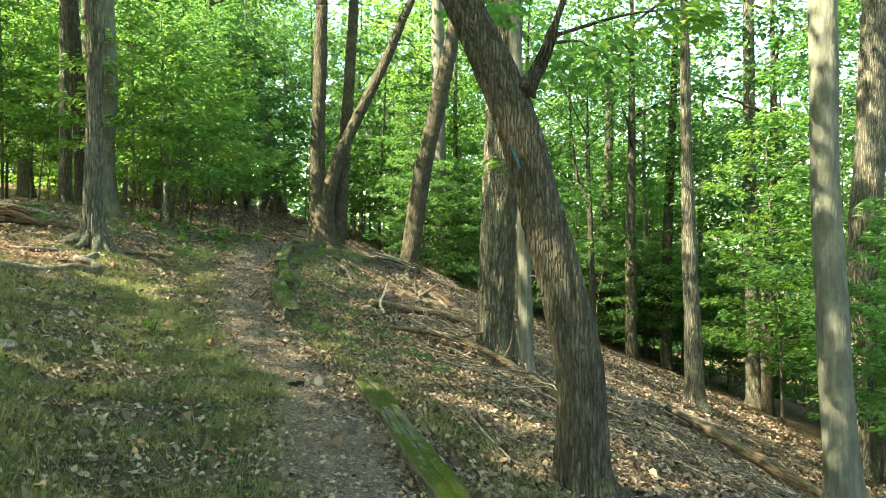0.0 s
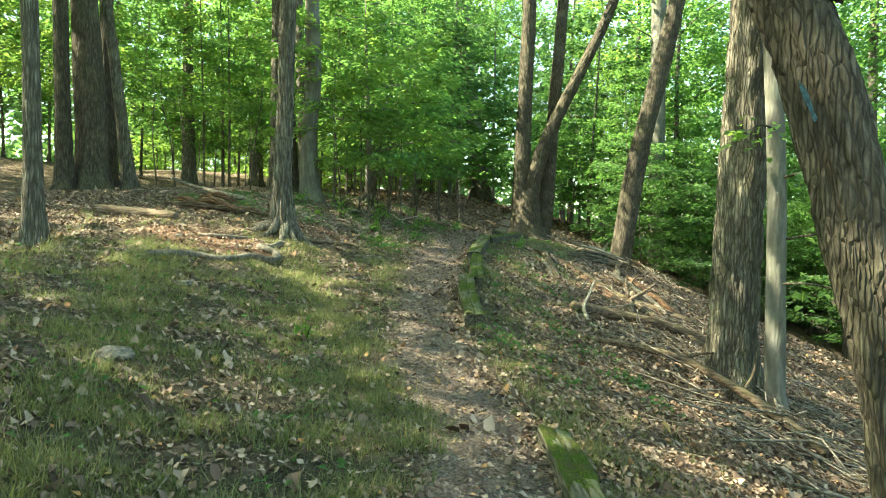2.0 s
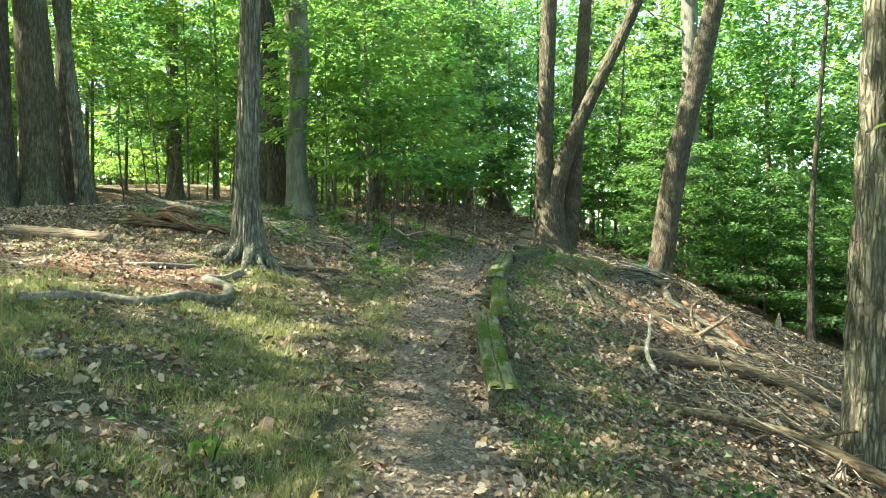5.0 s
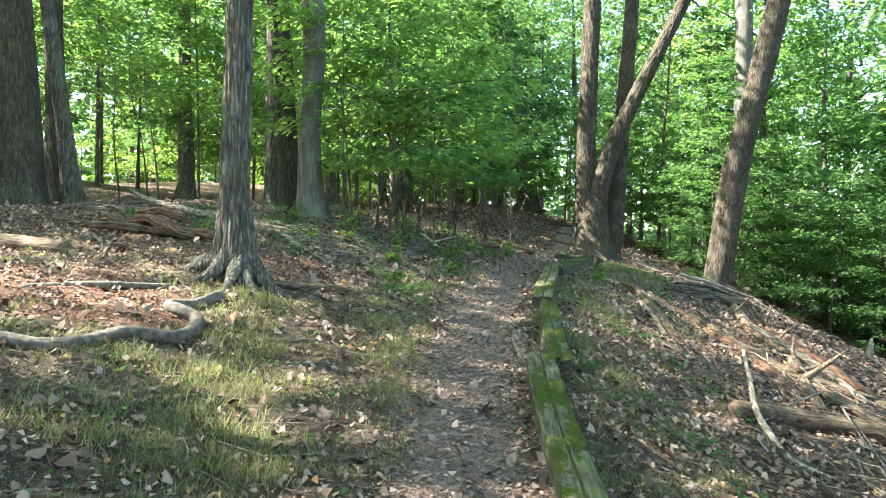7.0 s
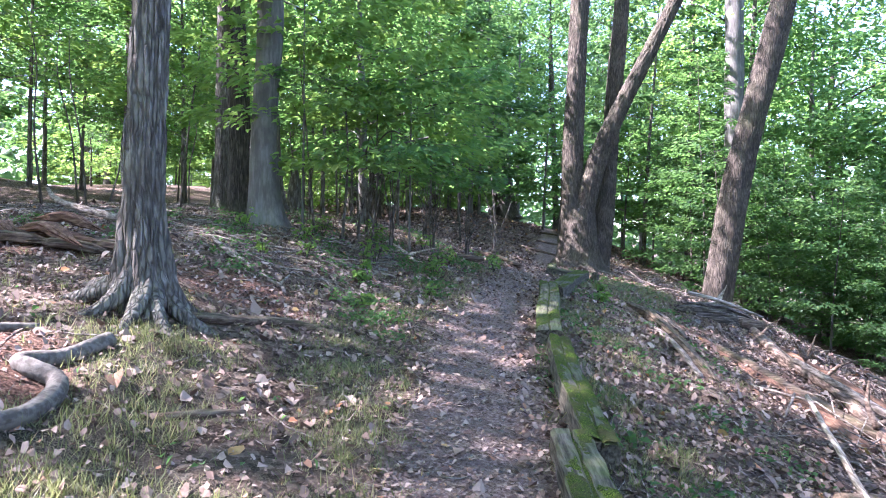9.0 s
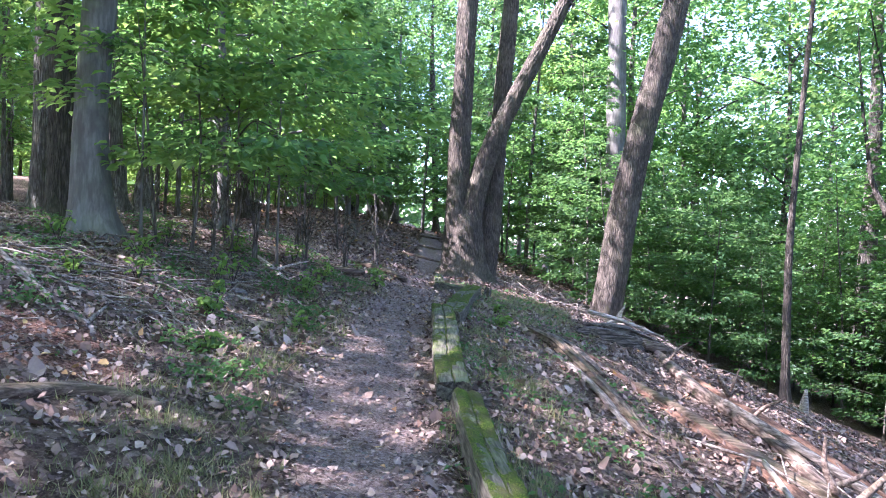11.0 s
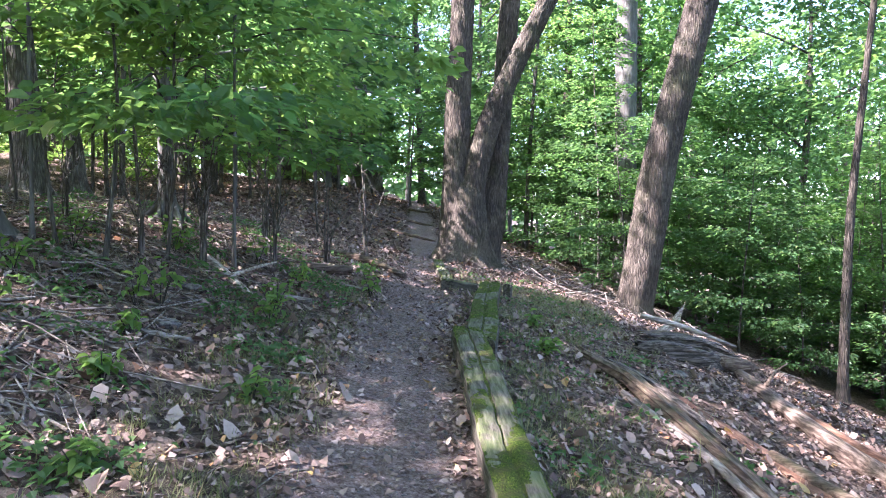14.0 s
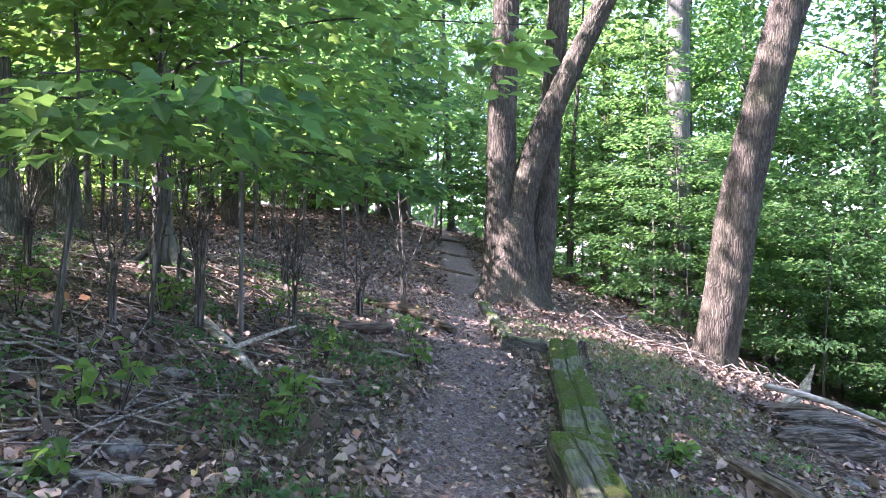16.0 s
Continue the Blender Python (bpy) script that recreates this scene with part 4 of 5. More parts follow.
hanging_bough(maple, (-7.7, 19.8, 3.3), (-4.9, 18.6, 3.2), 208, 0.14, 412, LEAF)
hanging_bough(slim_tree, (1.18, 10.65, 2.95), (0.75, 9.6, 2.8), 40, 0.12, 420, LEAF_LIGHT)
hanging_bough(slim_tree, (1.2, 10.65, 2.4), (2.1, 9.9, 2.45), 60, 0.12, 421, LEAF)
hanging_bough(slim_tree, (1.24, 10.65, 1.2), (1.9, 9.9, 1.15), 60, 0.11, 422, LEAF_LIGHT)
hanging_bough(slim_tree, (1.22, 10.66, 1.7), (2.3, 10.3, 1.75), 60, 0.12, 423, LEAF_LIGHT)
hanging_bough(near_tree, (0.83, 5.32, 3.25), (2.1, 5.5, 3.5), 150, 0.11, 403, LEAF_LIGHT)
hanging_bough(near_tree, (0.8, 5.34, 3.2), (1.5, 6.6, 3.4), 120, 0.11, 404, LEAF)
hanging_bough(near_tree, (0.3, 5.45, 3.5), (0.5, 6.9, 4.0), 120, 0.11, 405, LEAF)

# leafless thin stems in the shade
STEMS = []
for i in range(3):
    g = np.random.default_rng(80 + i)
    tl = 2.2 + 0.6 * i
    stem = tube_mesh("trunk", [tube([(0, 0, -0.05), (0.05, 0.03, tl * 0.4), (-0.04, 0.08, tl * 0.75), (0.1, 0.05, tl)], [0.018 + 0.004 * i, 0.015, 0.011, 0.005], 6, 0.3)], BARK_GREY)
    arms = []
    for k in range(4):
        h, ang = tl * (0.3 + 0.15 * k), g.uniform(0, 6.28)
        arms.append(tube_mesh("branch", [tube([(0, 0.05, h), (0.18 * math.cos(ang), 0.18 * math.sin(ang), h + 0.14), (0.5 * math.cos(ang), 0.5 * math.sin(ang), h + 0.28)], [0.008, 0.006, 0.002], 4, 0.2)], BARK_GREY))
    STEMS.append((stem, arms))
g = np.random.default_rng(90)
for i in range(16):
    y = g.uniform(15.5, 27)
    off = -g.uniform(1.9, 9.5)
    x = float(spline(np.array([y]), TRAIL_Y, TRAIL_X)[0]) + off
    if y < 17 and off > -3:
        continue
    ob = thing("sapling", x, y, ground_z(x, y), "thin bare dark sapling stem in the shade", "sapling", "bare saplings")
    ob.matrix_world = pose(x, y, ground_z(x, y), g.uniform(-13, 13), g.uniform(-13, 13), g.uniform(0, 360))
    part("trunk", STEMS[i % 3][0], ob)
    for arm in STEMS[i % 3][1]:
        part("branch", arm, ob)

def bare_shrub(x, y, tall, stems, seed):
    """A leafless shrub: several bent whips fanning up from one root, each with a few side twigs."""
    g = np.random.default_rng(seed)
    ob = thing("shrub", x, y, ground_z(x, y), "leafless shrub of thin grey-brown whips in the shade", "shrub", "bare shrubs")
    for k in range(stems):
        ang, lean, h = g.uniform(0, 6.28), g.uniform(0.1, 0.5), tall * g.uniform(0.55, 1.0)
        d = np.array([math.cos(ang), math.sin(ang), 0.0])
        kink = g.normal(0, 0.06, 3)
        line = [d * 0.03 - (0, 0, 0.05), d * 0.12 * lean * h + (0, 0, 0.35 * h), d * 0.5 * lean * h + kink + (0, 0, 0.7 * h), d * lean * h + (0, 0, h)]
        r = g.uniform(0.007, 0.014)
        tubes = [tube(line, [r, r * 0.8, r * 0.6, r * 0.25], 6, 0.12)]
        for _ in range(4):
            f = g.uniform(0.35, 0.9)
            i = 1 if f < 0.7 else 2
            b = np.array(line[i]) * (1 - f % 0.35) + np.array(line[i + 1]) * (f % 0.35)
            t = b + np.array([g.normal(0, 0.16), g.normal(0, 0.16), g.uniform(0.1, 0.35)])
            tubes.append(tube([b, (b + t) / 2 + g.normal(0, 0.02, 3), t], [r * 0.5, r * 0.35, r * 0.12], 4, 0.12))
        part("stem", tube_mesh("stem", tubes, BARK_GREY), ob)


for i, (x, y, tall, stems) in enumerate(((-6.6, 18.3, 1.9, 9), (-6.2, 19.2, 1.7, 7), (-6.9, 17.7, 1.3, 6), (-7.3, 18.9, 1.8, 6), (-6.0, 20.6, 1.6, 5), (-8.3, 18.6, 1.5, 5), (-7.0, 21.0, 1.9, 6), (-5.9, 22.4, 1.8, 5))):
    bare_shrub(x, y, tall, stems, 600 + i)

# ---- far woods all round ----
def far_woods():
    g = np.random.default_rng(100)
    n = 70000
    ang, r = g.uniform(0, 2 * math.pi, n), g.uniform(58, 105, n)
    x, y = -3 + np.cos(ang) * r, 20 + np.sin(ang) * r
    lump = 0.5 + 0.5 * np.sin(ang * 23 + r * 0.35) * np.sin(ang * 57 - r * 0.2)
    z = height(x, y) + g.uniform(0, 1, n) ** 1.4 * (27 + 10 * lump - 3 * np.clip(np.cos(ang - 0.6), 0, 1))
    p = np.stack([x, y, z], -1)
    v, f = leaves(p, g.normal(0, 1, (n, 3)), 1.25, tilt=0.9, wide=0.8, seed=101)
    tagged(new("far_woods", fast_mesh("far_woods", v, f, LEAF_DEEP)), "distant sunlit green woods all round the hill", "woods", kind="stuff")


far_woods()

# ---- timber edging along the path ----
def timber(p_far, p_near, wide, tall, label, top=0.15, moss=0.6, seed=1, roll=0.0, top_far=None):
    """A squared old timber lying along the path, cracked and sunk in the soil, with cushions of moss on it."""
    (x1, y1), (x0, y0) = p_far, p_near
    z0, z1 = ground_z(x0, y0) + top, ground_z(x1, y1) + (top if top_far is None else top_far)
    d = Vector((x1 - x0, y1 - y0, z1 - z0))
    L = d.length
    ob = thing("timber_edging", x0, y0, z0, label, "timber", "timbers edging the path")
    m = Matrix.Translation((x0, y0, z0)) @ d.to_track_quat("X", "Z").to_matrix().to_4x4() @ pose(0, 0, 0, roll)
    ob.matrix_world = m
    g = np.random.default_rng(seed)
    n = int(L / 0.05) + 1
    xs = np.linspace(0, L, n)
    prof = []
    w, h, c = wide / 2, tall, 0.018
    for a, b in ((-w + c, 0), (-w * 0.5, 0.004), (-0.012, 0.002), (0.0, -0.022), (0.012, 0.002), (w * 0.5, 0.003), (w - c, 0), (w, -c), (w, -h * 0.5), (w, -h), (-w, -h), (-w, -h * 0.5), (-w, -c)):
        prof.append((a, b))
    prof = np.array(prof)
    k = len(prof)
    ph = g.uniform(0, 6, 6)
    V = np.zeros((n, k, 3))
    for j in range(k):
        a, b = prof[j]
        V[:, j, 0] = xs + 0.012 * math.sin(j * 2.1 + ph[0])
        V[:, j, 1] = a * (1 + 0.03 * np.sin(xs * 3 + ph[1])) + 0.012 * np.sin(xs * 2.1 + ph[2]) + 0.004 * np.sin(xs * 19 + j)
        V[:, j, 2] = b + 0.006 * np.sin(xs * 4.3 + ph[3] + j * 0.3) + 0.003 * np.sin(xs * 23 + j * 2)
    V[:, 3, 2] -= 0.02 * np.clip(np.sin(xs * 2.2 + ph[4]), 0, 1)
    V[0, :, 2] -= 0.004
    ids = np.arange(n * k).reshape(n, k)
    nx = np.roll(ids, -1, 1)
    q = np.stack([ids[:-1], ids[1:], nx[1:], nx[:-1]], -1).reshape(-1, 4)
    tri = np.concatenate([q[:, [0, 1, 2]], q[:, [0, 2, 3]]])
    c0 = V[0].mean(0) + (0.02, 0, 0)
    c1 = V[-1].mean(0) - (0.02, 0, 0)
    verts = np.concatenate([V.reshape(-1, 3), [c0, c1]])
    e0, e1 = n * k, n * k + 1
    caps = [(e0, ids[0, j], nx[0, j]) for j in range(k)] + [(e1, nx[-1, j], ids[-1, j]) for j in range(k)]
    part("beam", fast_mesh("beam", verts, np.concatenate([tri, caps]), TIMBER), ob)
    # moss: a soft sheet that rises above the wood only where it grows
    nu, nv = int(L / 0.02) + 1, max(5, int(wide / 0.018))
    U, W = np.meshgrid(np.linspace(0.01, L - 0.01, nu), np.linspace(-w * 0.98, w * 0.98, nv), indexing="ij")
    f = -1.6 * np.exp(-(W / 0.014)**2) + np.sin(U * 3.1 + ph[0] * 2) * 0.6 + np.sin(U * 7.3 + W * 9 + ph[1]) * 0.5 + np.sin(W * 21 + U * 4 + ph[2]) * 0.4 + g.normal(0, 0.12, U.shape)
    thick = np.clip((f + 0.5 * np.sin(U * 17 + 5 * W + ph[5]) * np.sin(U * 11 - W * 30) + (moss - 0.5) * 3.4) * 0.014, -0.014, 0.015) + g.normal(0, 0.003, U.shape)
    edge = np.abs(W) / w
    Z = 0.003 + thick - 0.02 * np.clip(edge - 0.86, 0, 1) / 0.14 * 0.6 + 0.006 * np.sin(U * 4.3 + ph[3])
    mi = np.arange(nu * nv).reshape(nu, nv)
    mq = np.stack([mi[:-1, :-1], mi[1:, :-1], mi[1:, 1:], mi[:-1, 1:]], -1).reshape(-1, 4)
    part("moss", fast_mesh("moss", np.stack([U, W + 0.012 * np.sin(U * 2.1 + ph[2]), Z], -1).reshape(-1, 3), mq, MOSS, True), ob, "cushions of yellow-green moss")


TIMBERS = "old squared timber edging the path, cracked and green with moss"
timber((-0.66, 6.40), (0.2, 3.9), 0.2, 0.2, TIMBERS, 0.12, 0.5, 1, 6)
timber((-2.76, 11.76), (-1.94, 9.19), 0.22, 0.24, TIMBERS, 0.16, 0.52, 2)
timber((-3.2, 14.14), (-2.57, 11.7), 0.2, 0.24, TIMBERS, 0.15, 0.6, 3, 10)
timber((-3.87, 17.4), (-3.3, 14.26), 0.25, 0.24, TIMBERS, 0.16, 0.4, 4)
timber((-3.87, 20.95), (-3.75, 17.12), 0.27, 0.24, TIMBERS, 0.16, 0.6, 5)
timber((-5.15, 25.4), (-4.38, 20.62), 0.16, 0.22, "narrow weathered timber edging the path below a clump of trunks", 0.12, 0.35, 6, 4)
timber((-4.02, 20.78), (-4.42, 20.7), 0.13, 0.14, "short dark timber lying across the end of a mossy one", 0.14, 0.1, 7)
timber((-3.6, 21.2), (-3.63, 21.05), 0.09, 0.3, "stub of a dark post behind the mossy timber", 0.2, 0.05, 8)


# ---- fallen wood ----
def along(dx, dy, turn):
    """An offset in the frame of a log that lies along its own x axis."""
    return dx * math.cos(turn) + dy * math.sin(turn), dy * math.cos(turn) - dx * math.sin(turn)


def fallen(name, pts, radii, mat, label, category, segs=14, lift=0.55, rough=0.01, extra=(), sub=(), step=0.05, freq=11, seed=1.0, smooth=True):
    """A fallen log, branch or root lying on the ground; extra: heights added point by point; sub: side branches as point and radius lists."""
    x0, y0 = pts[0]
    z0 = ground_z(x0, y0)
    turn = math.atan2(pts[-1][1] - y0, pts[-1][0] - x0)
    ob = thing(name, x0, y0, z0, label, category, rz=math.degrees(turn))
    line = []
    for i, (x, y) in enumerate(pts):
        up = extra[i] if i < len(extra) else 0
        line.append((*along(x - x0, y - y0, turn), ground_z(x, y) - z0 + radii[i] * lift + up))
    part("stem", tube_mesh("stem", [tube(line, radii, segs, step, rough * 0.45, freq, seed=seed, lump=0.06)], mat, smooth), ob)
    for tp in sub:
        q = [(*along(x - x0, y - y0, turn), z + ground_z(x, y) - z0) for x, y, z, r in tp]
        part("side_branch", tube_mesh("side_branch", [tube(q, [b[3] for b in tp], 8, step, 0.002, 5, lump=0.05)], mat), ob)


ROT, BR = "rotting fallen log on the leaf litter", "dead fallen branch on the ground"
fallen("log", [(-1.27, 12.42), (-0.7, 12.96), (-0.02, 13.22), (1.3, 13.6)], [0.075, 0.1, 0.1, 0.08], LOG, "long rotting brown log lying down the slope", "log")
fallen("log", [(-1.7, 16.6), (-1.36, 15.95), (-0.61, 14.85), (0.32, 14.86), (1.6, 14.5)], [0.05, 0.065, 0.075, 0.075, 0.06], LOG, "long rotting brown log lying down the slope", "log", seed=2.0)
fallen("branch", [(-1.13, 14.4), (-1.11, 13.32), (-1.04, 12.1), (-0.9, 11.75), (-0.6, 11.6)], [0.018, 0.022, 0.026, 0.024, 0.014], LOG_PALE, "curved bleached dead branch leaning on a log", "branch", 8, 0.6, 0.003, (0.22, 0.16, 0.05, 0, 0))
fallen("log", [(-1.05, 19.6), (-0.97, 18.4), (-0.88, 17.2), (-0.6, 16.5), (-0.5, 15.3), (-0.5, 14.4), (-0.45, 13.6)], [0.065, 0.08, 0.08, 0.075, 0.065, 0.055, 0.04], LOG_TAN,
       "long bleached log with antler-like broken prongs on the slope", "log", 20, 0.3, 0.007, (0.05, 0.04, 0.04, 0.06, 0.04, 0.05, 0.02),
       ([(-0.53, 14.7, 0.12, 0.034), (-0.6, 14.75, 0.3, 0.024), (-0.58, 14.8, 0.5, 0.01)], [(-0.5, 14.5, 0.12, 0.038), (-0.34, 14.6, 0.28, 0.028), (-0.06, 14.75, 0.56, 0.012)],
        [(-0.5, 14.9, 0.12, 0.03), (-0.33, 14.95, 0.22, 0.022), (-0.14, 15.0, 0.34, 0.01)],
        [(-0.6, 16.6, 0.1, 0.024), (-0.5, 16.5, 0.28, 0.022), (-0.36, 16.4, 0.44, 0.008)], [(-0.76, 16.95, 0.1, 0.02), (-0.7, 16.92, 0.3, 0.016), (-0.64, 16.9, 0.52, 0.006)],
        [(-0.74, 16.9, 0.2, 0.03), (-0.85, 16.8, 0.34, 0.02), (-0.9, 16.75, 0.4, 0.008)], [(-1.0, 18.9, 0.1, 0.024), (-0.86, 19.0, 0.3, 0.016), (-0.74, 19.05, 0.42, 0.006)]))


def slab(pts, wide, thick, mat, label, seed, category="log", taper=0.5, sink=0.03):
    """A split, weathered slab of rotten wood: an uneven flat section drawn along a line of (x, y, height over ground), with ragged ends."""
    g = np.random.default_rng(seed)
    x0, y0, _ = pts[0]
    z0 = ground_z(x0, y0)
    turn = math.atan2(pts[-1][1] - y0, pts[-1][0] - x0)
    line = np.array([(*along(x - x0, y - y0, turn), ground_z(x, y) - z0 + h) for x, y, h in pts])
    ob = thing("broken_log", x0, y0, z0, label, category, rz=math.degrees(turn))
    run = np.concatenate([[0], np.cumsum(np.linalg.norm(np.diff(line, axis=0), axis=1))])
    rings, segs = max(8, int(run[-1] / 0.05)), 22
    u = np.linspace(0, run[-1], rings)
    c = np.stack([np.interp(u, run, line[:, k]) for k in range(3)], -1)
    ang = np.linspace(0, 2 * math.pi, segs, endpoint=False)
    rib = 1 + g.normal(0, 0.05, segs)
    ex = np.sign(np.cos(ang)) * np.abs(np.cos(ang)) ** 0.55 * wide / 2 * rib
    ez = np.sign(np.sin(ang)) * np.abs(np.sin(ang)) ** 0.6 * thick / 2 * rib
    ragged = g.uniform(0, 0.16, (2, segs))
    drift = np.cumsum(g.normal(0, 0.02, (rings, segs)), 0)
    v = np.zeros((rings, segs, 3))
    for i in range(rings):
        d = c[min(i + 1, rings - 1)] - c[max(i - 1, 0)]
        d /= np.linalg.norm(d)
        side = np.array([d[1], -d[0], 0.0])
        side /= np.linalg.norm(side)
        e = min(i, rings - 1 - i) / rings
        k = (1 - taper * max(0, 1 - e * 5) ** 1.5) * (1 + drift[i] - drift[i].mean())
        v[i] = c[i] + side * (ex * k)[:, None] + np.array([0, 0, 1.0]) * (ez * k)[:, None]
        if i == 0 or i == rings - 1:
            v[i] += d * (ragged[0 if i == 0 else 1] * (-1 if i == 0 else 1))[:, None]
    f = [(i * segs + j, i * segs + (j + 1) % segs, (i + 1) * segs + (j + 1) % segs, (i + 1) * segs + j) for i in range(rings - 1) for j in range(segs)]
    vv = np.concatenate([v.reshape(-1, 3), c[:1], c[-1:]])
    n = rings * segs
    tri = [(n, (j + 1) % segs, j) for j in range(segs)] + [(n + 1, n - segs + j, n - segs + (j + 1) % segs) for j in range(segs)]
    me = bpy.data.meshes.new("slab")
    me.from_pydata(vv.tolist(), [], f + tri)
    me.materials.append(mat)
    part("wood", me, ob)


SPLIT = "broken slab of weathered rotten wood below a leaning tree"
slab([(-2.1, 19.35, 0.06), (-1.65, 19.48, 0.07), (-1.2, 19.65, 0.1)], 0.26, 0.2, SLAB, SPLIT, 901)
slab([(-1.95, 19.7, 0.15), (-1.5, 19.8, 0.19), (-1.0, 19.95, 0.2)], 0.3, 0.14, SLAB, SPLIT, 902)
slab([(-1.85, 20.0, 0.12), (-1.5, 20.1, 0.2), (-1.2, 20.2, 0.22)], 0.26, 0.1, SLAB, SPLIT, 903)
slab([(-1.35, 19.6, 0.12), (-1.1, 19.66, 0.16), (-0.85, 19.75, 0.18)], 0.24, 0.16, LOG_TAN, "pale splintered end of a broken log", 904, taper=0.8)
slab([(-1.75, 20.7, 0.1), (-1.5, 20.8, 0.25), (-1.42, 20.85, 0.42)], 0.12, 0.08, LOG_PALE, "pale upright splinter of a broken log", 905, taper=0.9)
slab([(-1.9, 20.6, 0.04), (-1.3, 20.9, 0.06), (-0.6, 21.4, 0.06)], 0.3, 0.2, LOG, "crumbling log behind a pile of slabs", 906)
fallen("branch", [(-2.0, 20.3), (-1.5, 20.4), (-0.8, 20.6)], [0.03, 0.03, 0.02], LOG_PALE, "pale stick lying over a broken log", "branch", 8, 2.0, 0.003, (0.24, 0.26, 0.22))
fallen("log", [(-0.75, 18.6), (-0.55, 17.8), (-0.35, 17.0), (0.0, 16.2), (0.35, 15.4)], [0.05, 0.07, 0.08, 0.08, 0.05], LOG_RED, "reddish crumbling rotten log lying along the slope", "log", 16, 0.3, 0.014, step=0.05, seed=5.0)
slab([(-2.8, 18.0, 0.05), (-2.52, 17.5, 0.07), (-2.3, 16.6, 0.06), (-2.1, 15.8, 0.06), (-1.85, 15.05, 0.04)], 0.14, 0.11, LOG, "long splintered rotten log half sunk in the leaves", 907)
slab([(-2.62, 17.95, 0.07), (-2.35, 17.4, 0.09), (-2.08, 16.5, 0.07)], 0.07, 0.06, SLAB, "loose strip of grey split wood on the leaves", 908, "wood")
fallen("log", [(-2.4, 17.9), (-1.65, 16.51), (-1.31, 15.73), (-1.0, 15.06), (-0.7, 14.3)], [0.1, 0.14, 0.15, 0.15, 0.1], LOG_RED, "half-buried crumbling reddish log along the slope", "log", 18, -0.62, 0.012, seed=7.0)
fallen("branch", [(-0.98, 16.1), (-0.44, 15.6), (-0.15, 15.1), (0.1, 14.6)], [0.03, 0.04, 0.042, 0.03], STICK, "thick dead branch propped over a log", "branch", 10, 1.0, 0.004, (0.25, 0.12, 0.08, 0.02))
fallen("log", [(-0.88, 10.76), (0.2, 10.75), (0.85, 10.1), (1.53, 9.12)], [0.03, 0.05, 0.055, 0.05], LOG, "long dark dead branch across the slope", "branch", 10, 0.9, 0.004, (0.02, 0.1, 0.1, 0.02),
       ([(0.2, 10.75, 0.12, 0.025), (0.5, 10.9, 0.3, 0.015), (0.9, 11.0, 0.4, 0.006)], [(0.85, 10.1, 0.12, 0.025), (1.0, 10.35, 0.35, 0.015), (1.05, 10.5, 0.6, 0.005)]))
fallen("log", [(-1.0, 15.41), (0.35, 13.39), (0.77, 12.89), (1.6, 12.2)], [0.05, 0.06, 0.06, 0.045], LOG, ROT, "log", 12, 0.7, seed=8.0)
fallen("log", [(3.9, 12.2), (4.14, 11.28), (4.41, 9.69), (4.65, 8.56)], [0.06, 0.075, 0.08, 0.08], LOG, "long bare log down the steep slope", "log", 12, 1.0, seed=9.0, extra=(0.05, 0.1, 0.1, 0.05))
fallen("log", [(2.2, 11.2), (2.9, 11.7), (4.4, 12.9), (5.6, 13.2)], [0.03, 0.045, 0.05, 0.04], STICK, BR, "branch", 10, 0.9, seed=10.0)
fallen("branch", [(0.23, 6.15), (0.39, 5.76), (0.56, 5.41)], [0.008, 0.011, 0.009], STICK, "thin dark stick on the bank", "branch", 6, 1.0, 0.0, (0.12, 0.06, 0.02))
fallen("root", [(-5.75, 8.6), (-5.47, 9.18), (-5.3, 9.31), (-5.2, 9.51), (-5.18, 9.9), (-5.06, 10.14), (-5.13, 10.49), (-5.26, 10.65), (-5.51, 10.64), (-5.51, 10.9), (-5.54, 11.3)],
       [0.036, 0.042, 0.045, 0.045, 0.047, 0.05, 0.056, 0.052, 0.048, 0.046, 0.044], ROOT_BARK, "thick winding surface root running from a tree over the grass", "root", 18, 0.75, 0.006, freq=7)
fallen("root", [(-6.6, 10.2), (-6.3, 10.6), (-6.0, 11.2)], [0.02, 0.035, 0.03], ROOT_BARK, "short surface root hump in bare soil", "root", 10, 0.3, 0.004)
fallen("log", [(-8.83, 11.06), (-8.15, 11.25), (-7.53, 11.4)], [0.08, 0.085, 0.07], LOG_TAN, "tan weathered log lying in the clearing", "log", 14, 0.7, 0.012, seed=11.0)
fallen("branch", [(-11.2, 15.9), (-9.65, 14.81), (-8.35, 14.62), (-7.9, 14.5)], [0.025, 0.05, 0.045, 0.03], STICK, "long dead branch lying on the rise", "branch", 10, 1.2, 0.004, (0.25, 0.12, 0.05, 0))
fallen("branch", [(-8.19, 15.5), (-7.17, 14.69), (-6.32, 13.99)], [0.02, 0.03, 0.025], STICK, BR, "branch", 8, 0.9, 0.003)
fallen("log", [(-9.0, 13.1), (-8.4, 13.4), (-7.75, 13.6)], [0.06, 0.08, 0.05], LOG, "crumbling dark rotten log", "log", 14, 0.2, 0.02, seed=12.0)
fallen("log", [(-8.2, 12.9), (-7.9, 13.15), (-7.5, 13.3)], [0.06, 0.09, 0.05], LOG_RED, "crumbling red rotten stump piece", "log", 12, 0.5, 0.018, seed=13.0)
